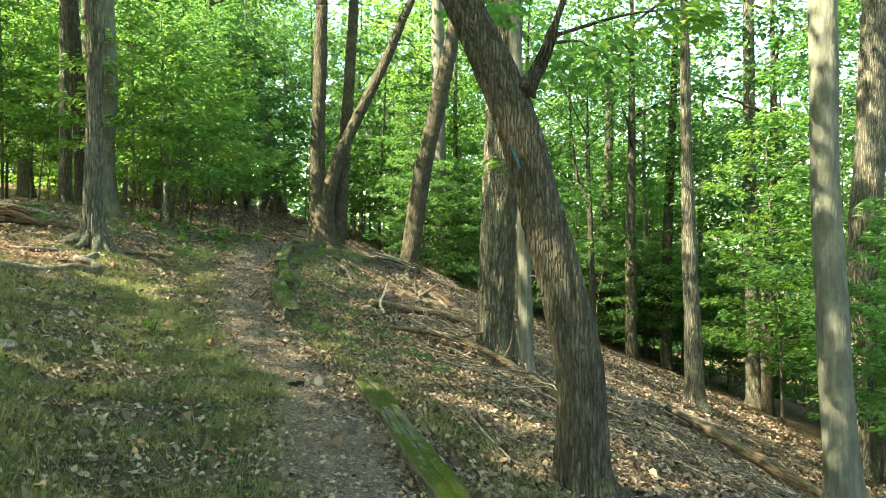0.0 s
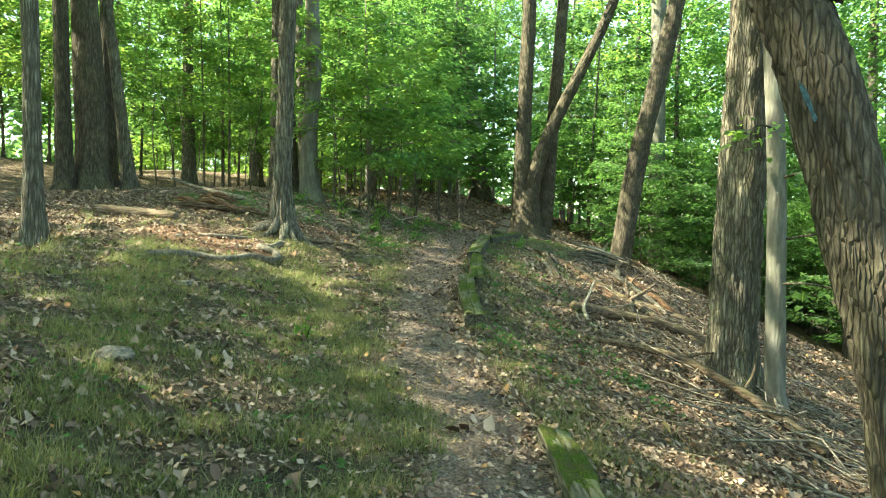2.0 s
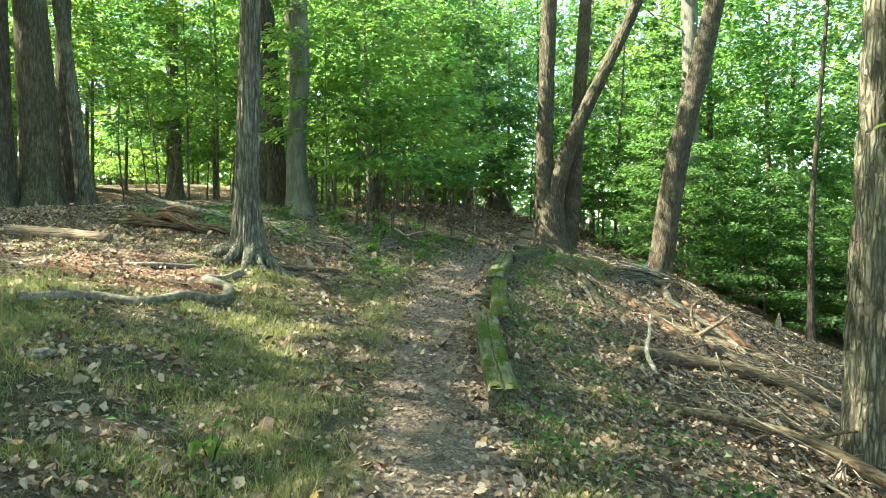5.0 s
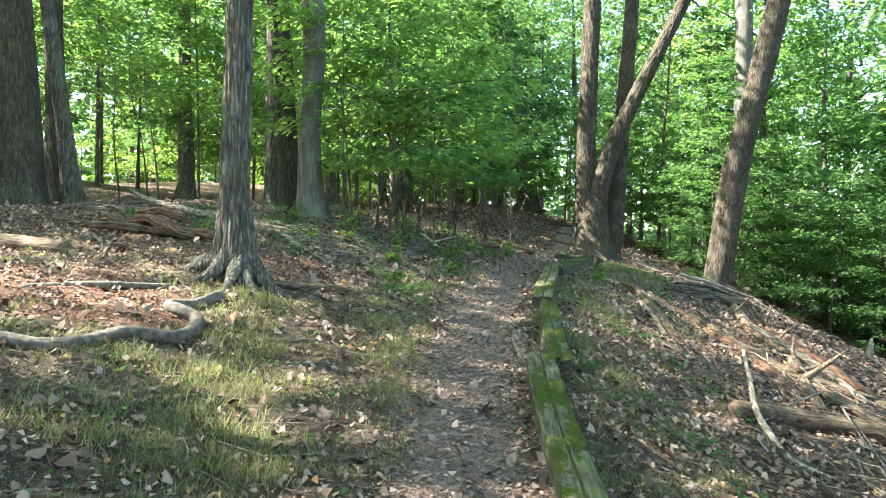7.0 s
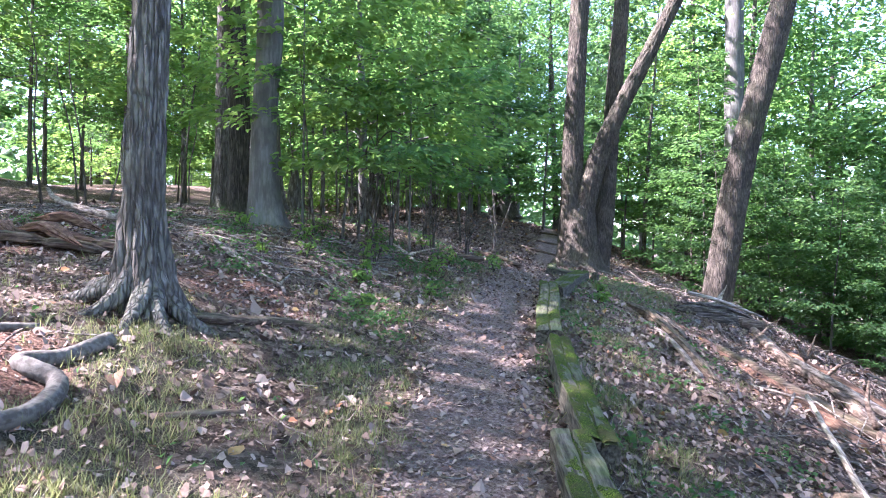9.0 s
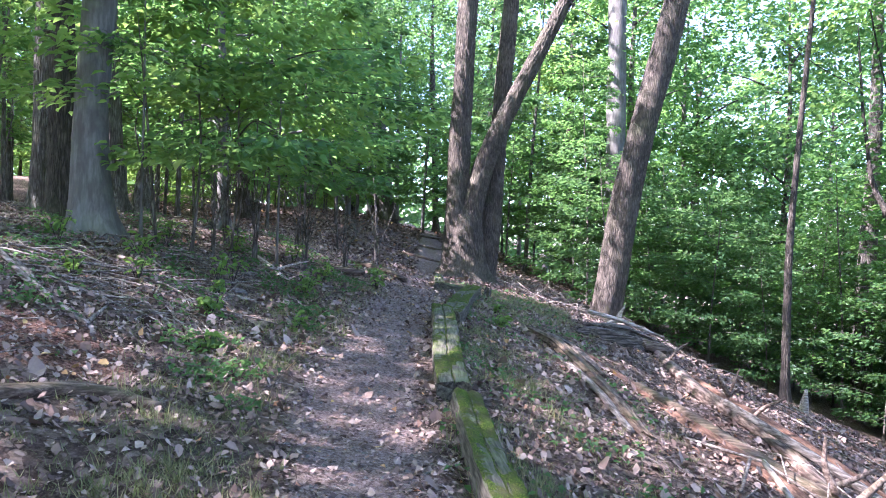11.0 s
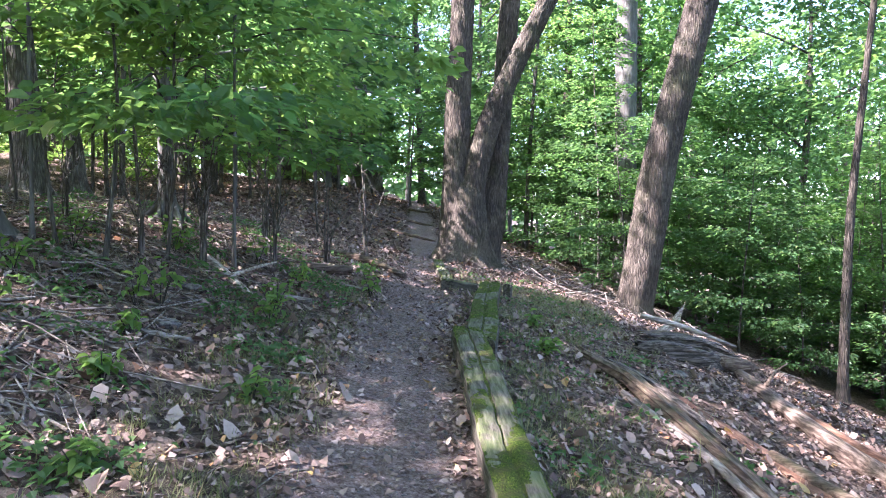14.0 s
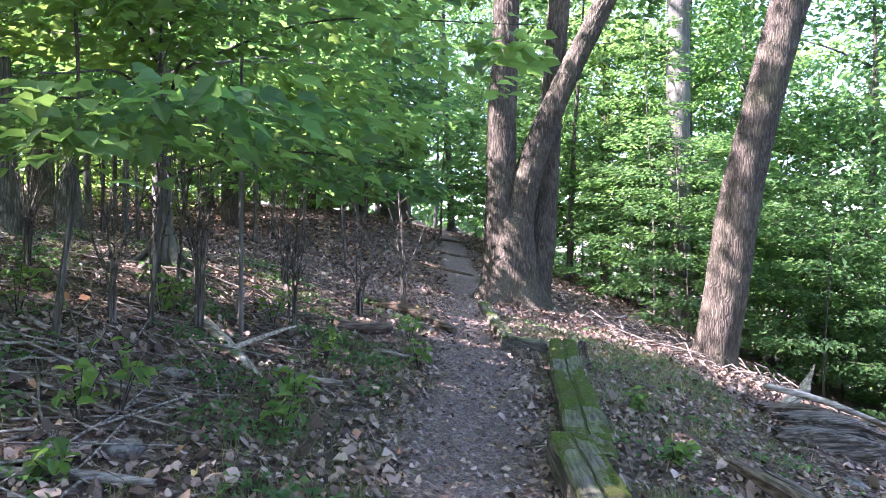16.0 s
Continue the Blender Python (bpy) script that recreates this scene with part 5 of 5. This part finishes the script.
for i, (x, y, h, deg, run) in enumerate(((-8.75, 12.75, 0.06, 12, 0.9), (-8.3, 13.05, 0.14, -8, 0.7), (-7.9, 12.85, 0.05, 35, 0.6), (-8.9, 13.2, 0.1, -25, 0.5), (-7.6, 13.25, 0.08, 5, 0.55), (-8.35, 13.3, 0.2, 20, 0.5))):
    c, sn = math.cos(radians(deg)), math.sin(radians(deg))
    slab([(x, y, h), (x + 0.5 * run * c, y + 0.5 * run * sn, h + 0.03), (x + run * c, y + run * sn, h - 0.01)], 0.16 + 0.02 * (i % 3), 0.1, LOG_RED if i % 2 else LOG, "broken piece of reddish rotten wood in a crumbling heap", 920 + i, "wood", 0.8)
fallen("branch", [(-4.73, 10.78), (-4.6, 10.95), (-4.45, 11.15)], [0.02, 0.03, 0.02], LOG, "short dark piece of root in the grass", "root", 8, 0.4, 0.003)
fallen("branch", [(-6.9, 18.7), (-6.55, 18.35), (-6.29, 18.13), (-6.02, 17.91), (-5.68, 17.53)], [0.03, 0.042, 0.045, 0.035, 0.014], LOG_PALE, "pale grey dead branch lying at the foot of a young maple", "branch", 10, 0.8, 0.003, (),
       ([(-6.2, 18.05, 0.05, 0.02), (-6.0, 18.3, 0.16, 0.014), (-5.9, 18.5, 0.2, 0.006)],))
fallen("log", [(-6.31, 21.82), (-5.68, 21.55), (-5.05, 21.1)], [0.05, 0.06, 0.05], LOG, "dark log lying beside the path", "log", 12, 0.8, 0.006, seed=14.0)
fallen("log", [(-5.98, 19.7), (-5.54, 20.08)], [0.06, 0.06], LOG, "short dark log in the undergrowth", "log", 12, 0.7, 0.006, seed=15.0)
fallen("branch", [(-6.3, 15.6), (-5.88, 15.93), (-5.6, 16.1)], [0.018, 0.024, 0.018], STICK, BR, "branch", 8, 0.8)
fallen("branch", [(-5.49, 19.25), (-5.08, 19.18)], [0.024, 0.02], STICK, BR, "branch", 8, 0.8)
fallen("branch", [(-5.77, 17.89), (-5.37, 17.95)], [0.022, 0.028], STICK, BR, "branch", 8, 0.8)
fallen("branch", [(-7.6, 17.53), (-6.97, 17.25)], [0.025, 0.02], STICK, BR, "branch", 8, 0.8)
fallen("branch", [(-7.35, 14.69), (-6.68, 14.27), (-5.92, 13.87)], [0.02, 0.028, 0.022], STICK, "long grey stick on bare soil", "branch", 8, 1.0, 0.003, (0.05, 0, 0), ([(-5.95, 13.9, 0.02, 0.018), (-6.07, 14.3, 0.06, 0.01)],))
fallen("log", [(-5.75, 12.2), (-5.46, 12.53), (-5.23, 12.88), (-4.79, 12.95)], [0.04, 0.055, 0.055, 0.035], LOG, "half-buried rotten log at the edge of the grass", "log", 12, 0.3, 0.008, seed=16.0)
fallen("branch", [(-2.62, 17.2), (-2.2, 15.9), (-1.96, 14.99)], [0.03, 0.035, 0.03], STICK, BR, "branch", 8, 0.8)
for i, (y, w) in enumerate(((31.8, 0.5), (36.0, 0.7), (41.5, 1.0))):
    xc = float(spline(np.array([y]), TRAIL_Y, TRAIL_X)[0])
    fallen("root", [(xc - w - 0.6, y + 0.3), (xc - 0.4, y), (xc + w * 0.6, y + 0.15)], [0.04, 0.06, 0.03], LOG, "thick root crossing the path like a step", "root", 10, 0.5, 0.006, seed=20.0 + i)

# broken stump on the rise
stump = thing("stump", -11.01, 22.7, ground_z(-11.01, 22.7), "jagged broken grey tree stump on the rise", "stump")
part("trunk", tube_mesh("trunk", [tube([(0, 0, -0.1), (0, 0, 0.5), (0.02, 0, 0.85), (0.06, 0, 1.1)], [0.2, 0.16, 0.12, 0.02], 20, 0.05, 0.015, 9, 0.4, 5, 3.0)], BARK_GREY), stump)
stump = thing("stump", 1.2, 20.3, ground_z(1.2, 20.3), "small pale broken stump on the slope", "stump")
part("trunk", tube_mesh("trunk", [tube([(0, 0, -0.1), (0, 0, 0.2), (0.02, 0, 0.42)], [0.07, 0.06, 0.015], 14, 0.04, 0.008, 7)], LOG_PALE), stump)


# ---- stones ----
def rock(x, y, s, seed):
    bm = bmesh.new()
    bmesh.ops.create_icosphere(bm, subdivisions=3, radius=1)
    for v in bm.verts:
        v.co *= 1 + 0.35 * noise.noise(v.co * 1.3 + Vector((seed, 0, 0))) + 0.08 * noise.noise(v.co * 5)
        v.co.x, v.co.y, v.co.z = v.co.x * s, v.co.y * s * 0.8, v.co.z * s * 0.45
    me = bpy.data.meshes.new("stone")
    bm.to_mesh(me)
    bm.free()
    me.materials.append(STONE)
    ob = tagged(new("stone", me), "grey stone half sunk in the ground", "stone", "stones in the grass")
    ob.matrix_world = pose(x, y, ground_z(x, y) + s * 0.12, 0, 0, seed * 40)


for i, (x, y, s) in enumerate(((-3.47, 5.63, 0.13), (-4.58, 7.78, 0.09), (-4.0, 7.4, 0.06), (-6.2, 17.3, 0.1), (-5.9, 16.3, 0.1), (-2.1, 6.9, 0.05), (-1.9, 18.6, 0.1))):
    rock(x, y, s, i + 1.3)


# ---- seedlings ----
def seedling(x, y, tall, seed, label="small green seedling with broad leaves in the litter", count=26, leaf=0.075, mat=None):
    g = np.random.default_rng(seed)
    ob = thing("seedling", x, y, ground_z(x, y), label, "plant", "seedlings in the undergrowth")
    tubes, ps, ds = [], [], []
    for k in range(4):
        ang = k * 1.7 + g.uniform(0, 1)
        top = np.array([math.cos(ang) * tall * 0.35, math.sin(ang) * tall * 0.35, tall * g.uniform(0.6, 1.0)])
        tubes.append(tube([(0, 0, -0.02), top * 0.5 + (0, 0, tall * 0.08), top], [0.005, 0.004, 0.002], 5, 0.1))
        m = count // 4
        t = g.uniform(0.35, 1.0, m)
        ps.append(top * t[:, None] + g.normal(0, 0.02, (m, 3)))
        ds.append(g.normal(0, 1, (m, 3)))
    part("stem", tube_mesh("stem", tubes, BARK_DARK), ob)
    v, f = leaves(np.concatenate(ps), np.concatenate(ds), leaf, tilt=0.35, seed=seed, flat=False, wide=0.62)
    part("foliage", fast_mesh("foliage", v, f, mat or LEAF_LIGHT), ob)


for i, (x, y, h) in enumerate(((-6.11, 16.6, 0.42), (-6.15, 16.35, 0.34), (-5.37, 16.9, 0.26), (-5.5, 17.41, 0.3), (-5.03, 18.92, 0.22), (-5.91, 15.85, 0.2), (-7.33, 17.36, 0.4), (-7.0, 16.2, 0.3), (-6.5, 15.4, 0.3),
                                (-5.7, 18.6, 0.3), (-6.3, 19.0, 0.35), (-5.6, 15.1, 0.2), (-6.8, 14.9, 0.25), (-4.9, 15.4, 0.16), (-5.2, 14.3, 0.16), (-6.9, 18.3, 0.4), (-5.3, 19.9, 0.25), (-7.8, 16.0, 0.4), (-3.3, 19.0, 0.15), (-3.2, 17.9, 0.18))):
    seedling(x, y, h, 200 + i, count=20 + 5 * (i % 4), leaf=0.088)
seedling(-2.98, 7.35, 0.2, 250, "small tuft of bright yellow-green shoots in the grass", 16, 0.08, LEAF_LIGHT)


# ---- ground cover ----
def scatter_points(n, seed, x_lo, x_hi, y_lo, y_hi, density):
    """Points by lateral distance from the trail and y, thinned by a density function."""
    g = np.random.default_rng(seed)
    y = y_lo + (y_hi - y_lo) * g.uniform(0, 1, n * 4) ** 1.35
    off = g.uniform(x_lo, x_hi, n * 4)
    x = spline(y, TRAIL_Y, TRAIL_X) + off
    keep = g.uniform(0, 1, n * 4) < density(x, y, off)
    x, y = x[keep][:n], y[keep][:n]
    return np.stack([x, y, height(x, y)], -1)


def clumpy(x, y, s):
    return 0.5 + 0.25 * np.sin(s * x + 0.7 * s * y) + 0.25 * np.sin(1.7 * s * y - 0.9 * s * x + 2)


def leaf_litter():
    def dens(x, y, off):
        on_path, edge = np.abs(off) < 0.3, np.exp(-((off - 0.36) / 0.12)**2)
        d = np.where(off > 0.45, 0.8, np.where(off > -4.6, 0.36, 0.8))
        d = np.where((off < -0.4) & (y > 13), 0.75, d)
        d = np.where(on_path, 0.12, d) + edge * 0.6 * (y > 7)
        return np.clip(d * (0.45 + 0.9 * clumpy(x, y, 2.1)), 0, 1)
    p = scatter_points(150000, 300, -8, 7, 1.5, 28, dens)
    g = np.random.default_rng(301)
    n = len(p)
    p[:, 2] += g.uniform(0.006, 0.034, n)
    d = g.normal(0, 1, (n, 3))
    d[:, 2] = 0
    d /= np.linalg.norm(d, axis=1)[:, None]
    side = np.stack([-d[:, 1], d[:, 0], np.zeros(n)], -1)
    slope = np.stack([(height(p[:, 0] + 0.05, p[:, 1]) - height(p[:, 0] - 0.05, p[:, 1])) / 0.1, (height(p[:, 0], p[:, 1] + 0.05) - height(p[:, 0], p[:, 1] - 0.05)) / 0.1], -1)
    L = 0.02 + 0.034 * g.uniform(0, 1, n) ** 1.5 + 0.05 * (g.uniform(0, 1, n) > 0.965)
    roll, pitch, curl = g.normal(0, 0.5, n), g.normal(0, 0.42, n), g.normal(0.08, 0.22, n)
    outline = ((0, 0), (0.25, 0.42), (0.62, 0.5), (1.0, 0.0), (0.7, -0.48), (0.3, -0.4))
    rows = []
    for k, (u, w) in enumerate(outline):
        uu, ww = L * (u - 0.5) * g.uniform(0.85, 1.15, n), L * w * g.uniform(0.55, 1.15, n)
        q = p + d * uu[:, None] + side * ww[:, None]
        q[:, 2] += (q[:, 0] - p[:, 0]) * slope[:, 0] + (q[:, 1] - p[:, 1]) * slope[:, 1] + uu * pitch + ww * roll + curl * np.abs(ww) * 2.2 + L * g.normal(0, 0.06, n)
        rows.append(q)
    v = np.stack(rows, 1).reshape(-1, 3)
    i = np.arange(n)[:, None] * 6
    f = np.concatenate([i + [0, 3, 1], i + [1, 3, 2], i + [0, 5, 3], i + [5, 4, 3]])
    tagged(new("leaf_litter", fast_mesh("leaf_litter", v, f, LITTER)), "brown and tan dead leaves strewn over the forest floor", "dead leaves", kind="stuff")


leaf_litter()


def grass():
    def dens(x, y, off):
        k = grass_zone(x, y) * np.clip(clumpy(x, y, 3.3) * 1.9 - 0.4, 0.03, 1) + 0.05 * (np.abs(off) > 0.45)
        bank = 0.9 * np.exp(-(((x + 2.7) / 0.9)**2 + ((y - 21.5) / 1.7)**2)) + np.exp(-(((x + 1.65) / 0.4)**2 + ((y - 5.95) / 0.4)**2)**2)
        return np.clip(k + bank, 0, 1) * (1 - np.clip(1.3 * red_zone(x, y), 0, 0.97))
    p = scatter_points(320000, 310, -6.0, 2.6, 1.8, 23, dens)
    g = np.random.default_rng(311)
    n = len(p)
    ang = g.uniform(0, 2 * math.pi, n)
    tuft = p[g.integers(0, n, 9000)][g.integers(0, 9000, n)]
    in_tuft = g.uniform(0, 1, n) < 0.55
    p[in_tuft, :2] = tuft[in_tuft, :2] + g.normal(0, 0.022, (int(in_tuft.sum()), 2))
    p[:, 2] = height(p[:, 0], p[:, 1])
    L = (0.028 + 0.115 * g.uniform(0, 1, n) ** 2) * (0.55 + 0.8 * clumpy(p[:, 0], p[:, 1], 5.1))
    lean = np.stack([np.cos(ang), np.sin(ang), np.zeros(n)], -1)
    side = np.stack([-np.sin(ang), np.cos(ang), np.zeros(n)], -1)
    w = g.uniform(0.0018, 0.004, n)[:, None]
    base = p - (0, 0, 0.006)
    tip = base + lean * (L * g.uniform(0.1, 1.3, n))[:, None] + np.array([0, 0, 1.0]) * (L * g.uniform(0.45, 1.0, n))[:, None]
    v = np.stack([base - side * w, base + side * w, tip], 1).reshape(-1, 3)
    f = np.arange(n)[:, None] * 3 + np.array([[0, 1, 2]])
    tagged(new("grass", fast_mesh("grass", v, f, GRASS)), "thin short woodland grass, green and straw-coloured", "grass", kind="stuff")


grass()


def sticks(name, n, seed, x_lo, x_hi, y_lo, y_hi, dens, l_lo, l_hi, r_lo, r_hi, lift, label):
    p = scatter_points(n, seed, x_lo, x_hi, y_lo, y_hi, dens)
    g = np.random.default_rng(seed + 1)
    m = len(p)
    ang = g.uniform(0, 2 * math.pi, m)
    L = l_lo + (l_hi - l_lo) * g.uniform(0, 1, m) ** 2.2
    r = (r_lo + (r_hi - r_lo) * g.uniform(0, 1, m) ** 2)[:, None]
    rows = []
    for s in (-0.5, 0.0, 0.5):
        q = p.copy()
        bend = L * g.normal(0, 0.07, m)
        q[:, 0] += np.cos(ang) * L * s - np.sin(ang) * bend
        q[:, 1] += np.sin(ang) * L * s + np.cos(ang) * bend
        q[:, 2] = height(q[:, 0], q[:, 1]) + r[:, 0] * 0.7 + g.uniform(0, 1, m) ** 2 * lift
        rows.append(q)
    side = np.stack([-np.sin(ang), np.cos(ang), np.zeros(m)], -1)
    vs = []
    for q, k in zip(rows, (1.0, 0.85, 0.45)):
        for a in (0, 1, 2, 3):
            th = a * math.pi / 2
            vs.append(q + (side * math.cos(th) + np.array([0, 0, 1.0]) * math.sin(th)) * r * k)
    v = np.stack(vs, 1).reshape(-1, 3)
    quads = []
    for j in (0, 4):
        for a in range(4):
            b = (a + 1) % 4
            quads.append((j + a, j + b, j + b + 4, j + a + 4))
    i = np.arange(m)[:, None] * 12
    f = np.concatenate([i + list(q) for q in quads])
    tagged(new(name, fast_mesh(name, v, f, STICK, True)), label, "twigs", kind="stuff")


sticks("twigs", 6500, 320, -9, 8, 1.8, 27, lambda x, y, off: np.where(np.abs(off) < 0.4, 0.15, np.where(off > 0.4, 0.8, 0.5)), 0.08, 0.55, 0.002, 0.007, 0.025, "scattered dead twigs on the forest floor")
sticks("brushwood", 420, 330, 2.4, 7.5, 7.5, 15, lambda x, y, off: np.exp(-((off - 4.4) / 1.5)**2) * 0.9, 0.4, 2.0, 0.004, 0.016, 0.22, "tangle of dead grey brushwood on the slope")
sticks("brushwood", 260, 340, 2.0, 6.5, 24, 34, lambda x, y, off: np.full(len(x), 0.8), 0.4, 2.2, 0.006, 0.02, 0.3, "tangle of dead brushwood behind the leaning tree")
sticks("brushwood", 1000, 350, -7, -1.6, 14.5, 22, lambda x, y, off: np.full(len(x), 0.6), 0.3, 1.5, 0.004, 0.014, 0.08, "dead sticks strewn through the undergrowth")


def gravel():
    p = scatter_points(4500, 360, -0.42, 0.42, 1.5, 24, lambda x, y, off: np.full(len(x), 0.8))
    g = np.random.default_rng(361)
    n = len(p)
    s = (0.005 + 0.016 * g.uniform(0, 1, n) ** 3)[:, None]
    dirs = np.array([(1, 0, 0), (0, 1, 0), (-1, 0, 0), (0, -1, 0), (0, 0, 0.6), (0, 0, -0.6)], float)
    v = np.stack([p + s * (d * (0.7 + 0.6 * g.uniform(0, 1, (n, 3)))) for d in dirs], 1).reshape(-1, 3)
    i = np.arange(n)[:, None] * 6
    f = np.concatenate([i + list(t) for t in ((0, 1, 4), (1, 2, 4), (2, 3, 4), (3, 0, 4), (1, 0, 5), (2, 1, 5), (3, 2, 5), (0, 3, 5))])
    tagged(new("gravel", fast_mesh("gravel", v, f, STONE)), "small grey stones pressed into the dirt path", "gravel", kind="stuff")


gravel()


def crumbs():
    """Small flakes of bark, leaf and wood, single bent chips too small to pick apart."""
    def dens(x, y, off):
        return np.clip(np.where(np.abs(off) < 0.4, 0.75, 0.9) * (0.4 + 0.8 * clumpy(x, y, 1.7)), 0, 1)
    p = np.concatenate([scatter_points(150000, 390, -7, 6, 1.5, 31, dens), scatter_points(16000, 392, -0.5, 0.55, 1.5, 24, dens)])
    g = np.random.default_rng(391)
    n = len(p)
    p[:, 2] += g.uniform(0.002, 0.014, n)
    s = (0.007 + 0.021 * g.uniform(0, 1, n) ** 2)[:, None]
    ang = g.uniform(0, 2 * math.pi, n)
    rows = []
    for k in range(3):
        th = ang + k * 2.09 + g.normal(0, 0.5, n)
        rows.append(p + s * np.stack([np.cos(th), np.sin(th), g.normal(0.1, 0.35, n)], -1))
    v = np.stack(rows, 1).reshape(-1, 3)
    f = np.arange(n)[:, None] * 3 + np.array([[0, 1, 2]])
    tagged(new("debris", fast_mesh("debris", v, f, LITTER)), "fine crumbs of bark and leaf over the forest floor", "debris", kind="stuff")


crumbs()


def far_litter():
    p = scatter_points(15000, 370, -12, 7, 26, 52, lambda x, y, off: (np.abs(off) > 0.45) * np.clip(0.4 + 0.6 * clumpy(x, y, 1.3), 0, 1))
    p[:, 2] += 0.02
    g = np.random.default_rng(371)
    v, f = leaves(p, g.normal(0, 1, p.shape), 0.14, tilt=0.4, fold=0.3, wide=0.8, seed=372)
    tagged(new("leaf_litter", fast_mesh("leaf_litter", v, f, LITTER)), "dead leaves on the far part of the hill", "dead leaves", kind="stuff")


far_litter()


def slope_litter():
    p = scatter_points(16000, 375, 4.5, 14, 3, 27, lambda x, y, off: np.clip(0.35 + 0.65 * clumpy(x, y, 1.9), 0, 1))
    p[:, 2] += 0.015
    g = np.random.default_rng(376)
    v, f = leaves(p, g.normal(0, 1, p.shape), 0.095, tilt=0.4, fold=0.3, wide=0.8, seed=377)
    tagged(new("leaf_litter", fast_mesh("leaf_litter", v, f, LITTER)), "dead leaves covering the steep lower slope", "dead leaves", kind="stuff")


slope_litter()
sticks("brushwood", 300, 335, 4.5, 12, 5, 20, lambda x, y, off: np.full(len(x), 0.7), 0.5, 2.6, 0.006, 0.022, 0.12, "dead sticks and boughs strewn down the steep slope")


def weeds():
    def dens(x, y, off):
        return (1 - np.clip(1.3 * red_zone(x, y), 0, 0.97)) * np.clip(clumpy(x, y, 4.3) * 2.2 - 1.15, 0, 1) * np.clip(0.35 + clumpy(x, y, 1.1), 0, 1)
    p = np.concatenate([scatter_points(9500, 380, -5.5, -0.6, 13.2, 22, dens), scatter_points(2500, 381, 0.5, 2.4, 8, 24, dens), scatter_points(700, 382, -5, -0.5, 2, 12, dens)])
    g = np.random.default_rng(383)
    p[:, 2] += g.uniform(0.01, 0.09, len(p))
    v, f = leaves(p, g.normal(0, 1, p.shape), 0.055, tilt=0.4, wide=0.7, seed=384)
    tagged(new("weeds", fast_mesh("weeds", v, f, LEAF_DEEP)), "low green weeds sprouting through the leaf litter", "weeds", kind="stuff")


weeds()
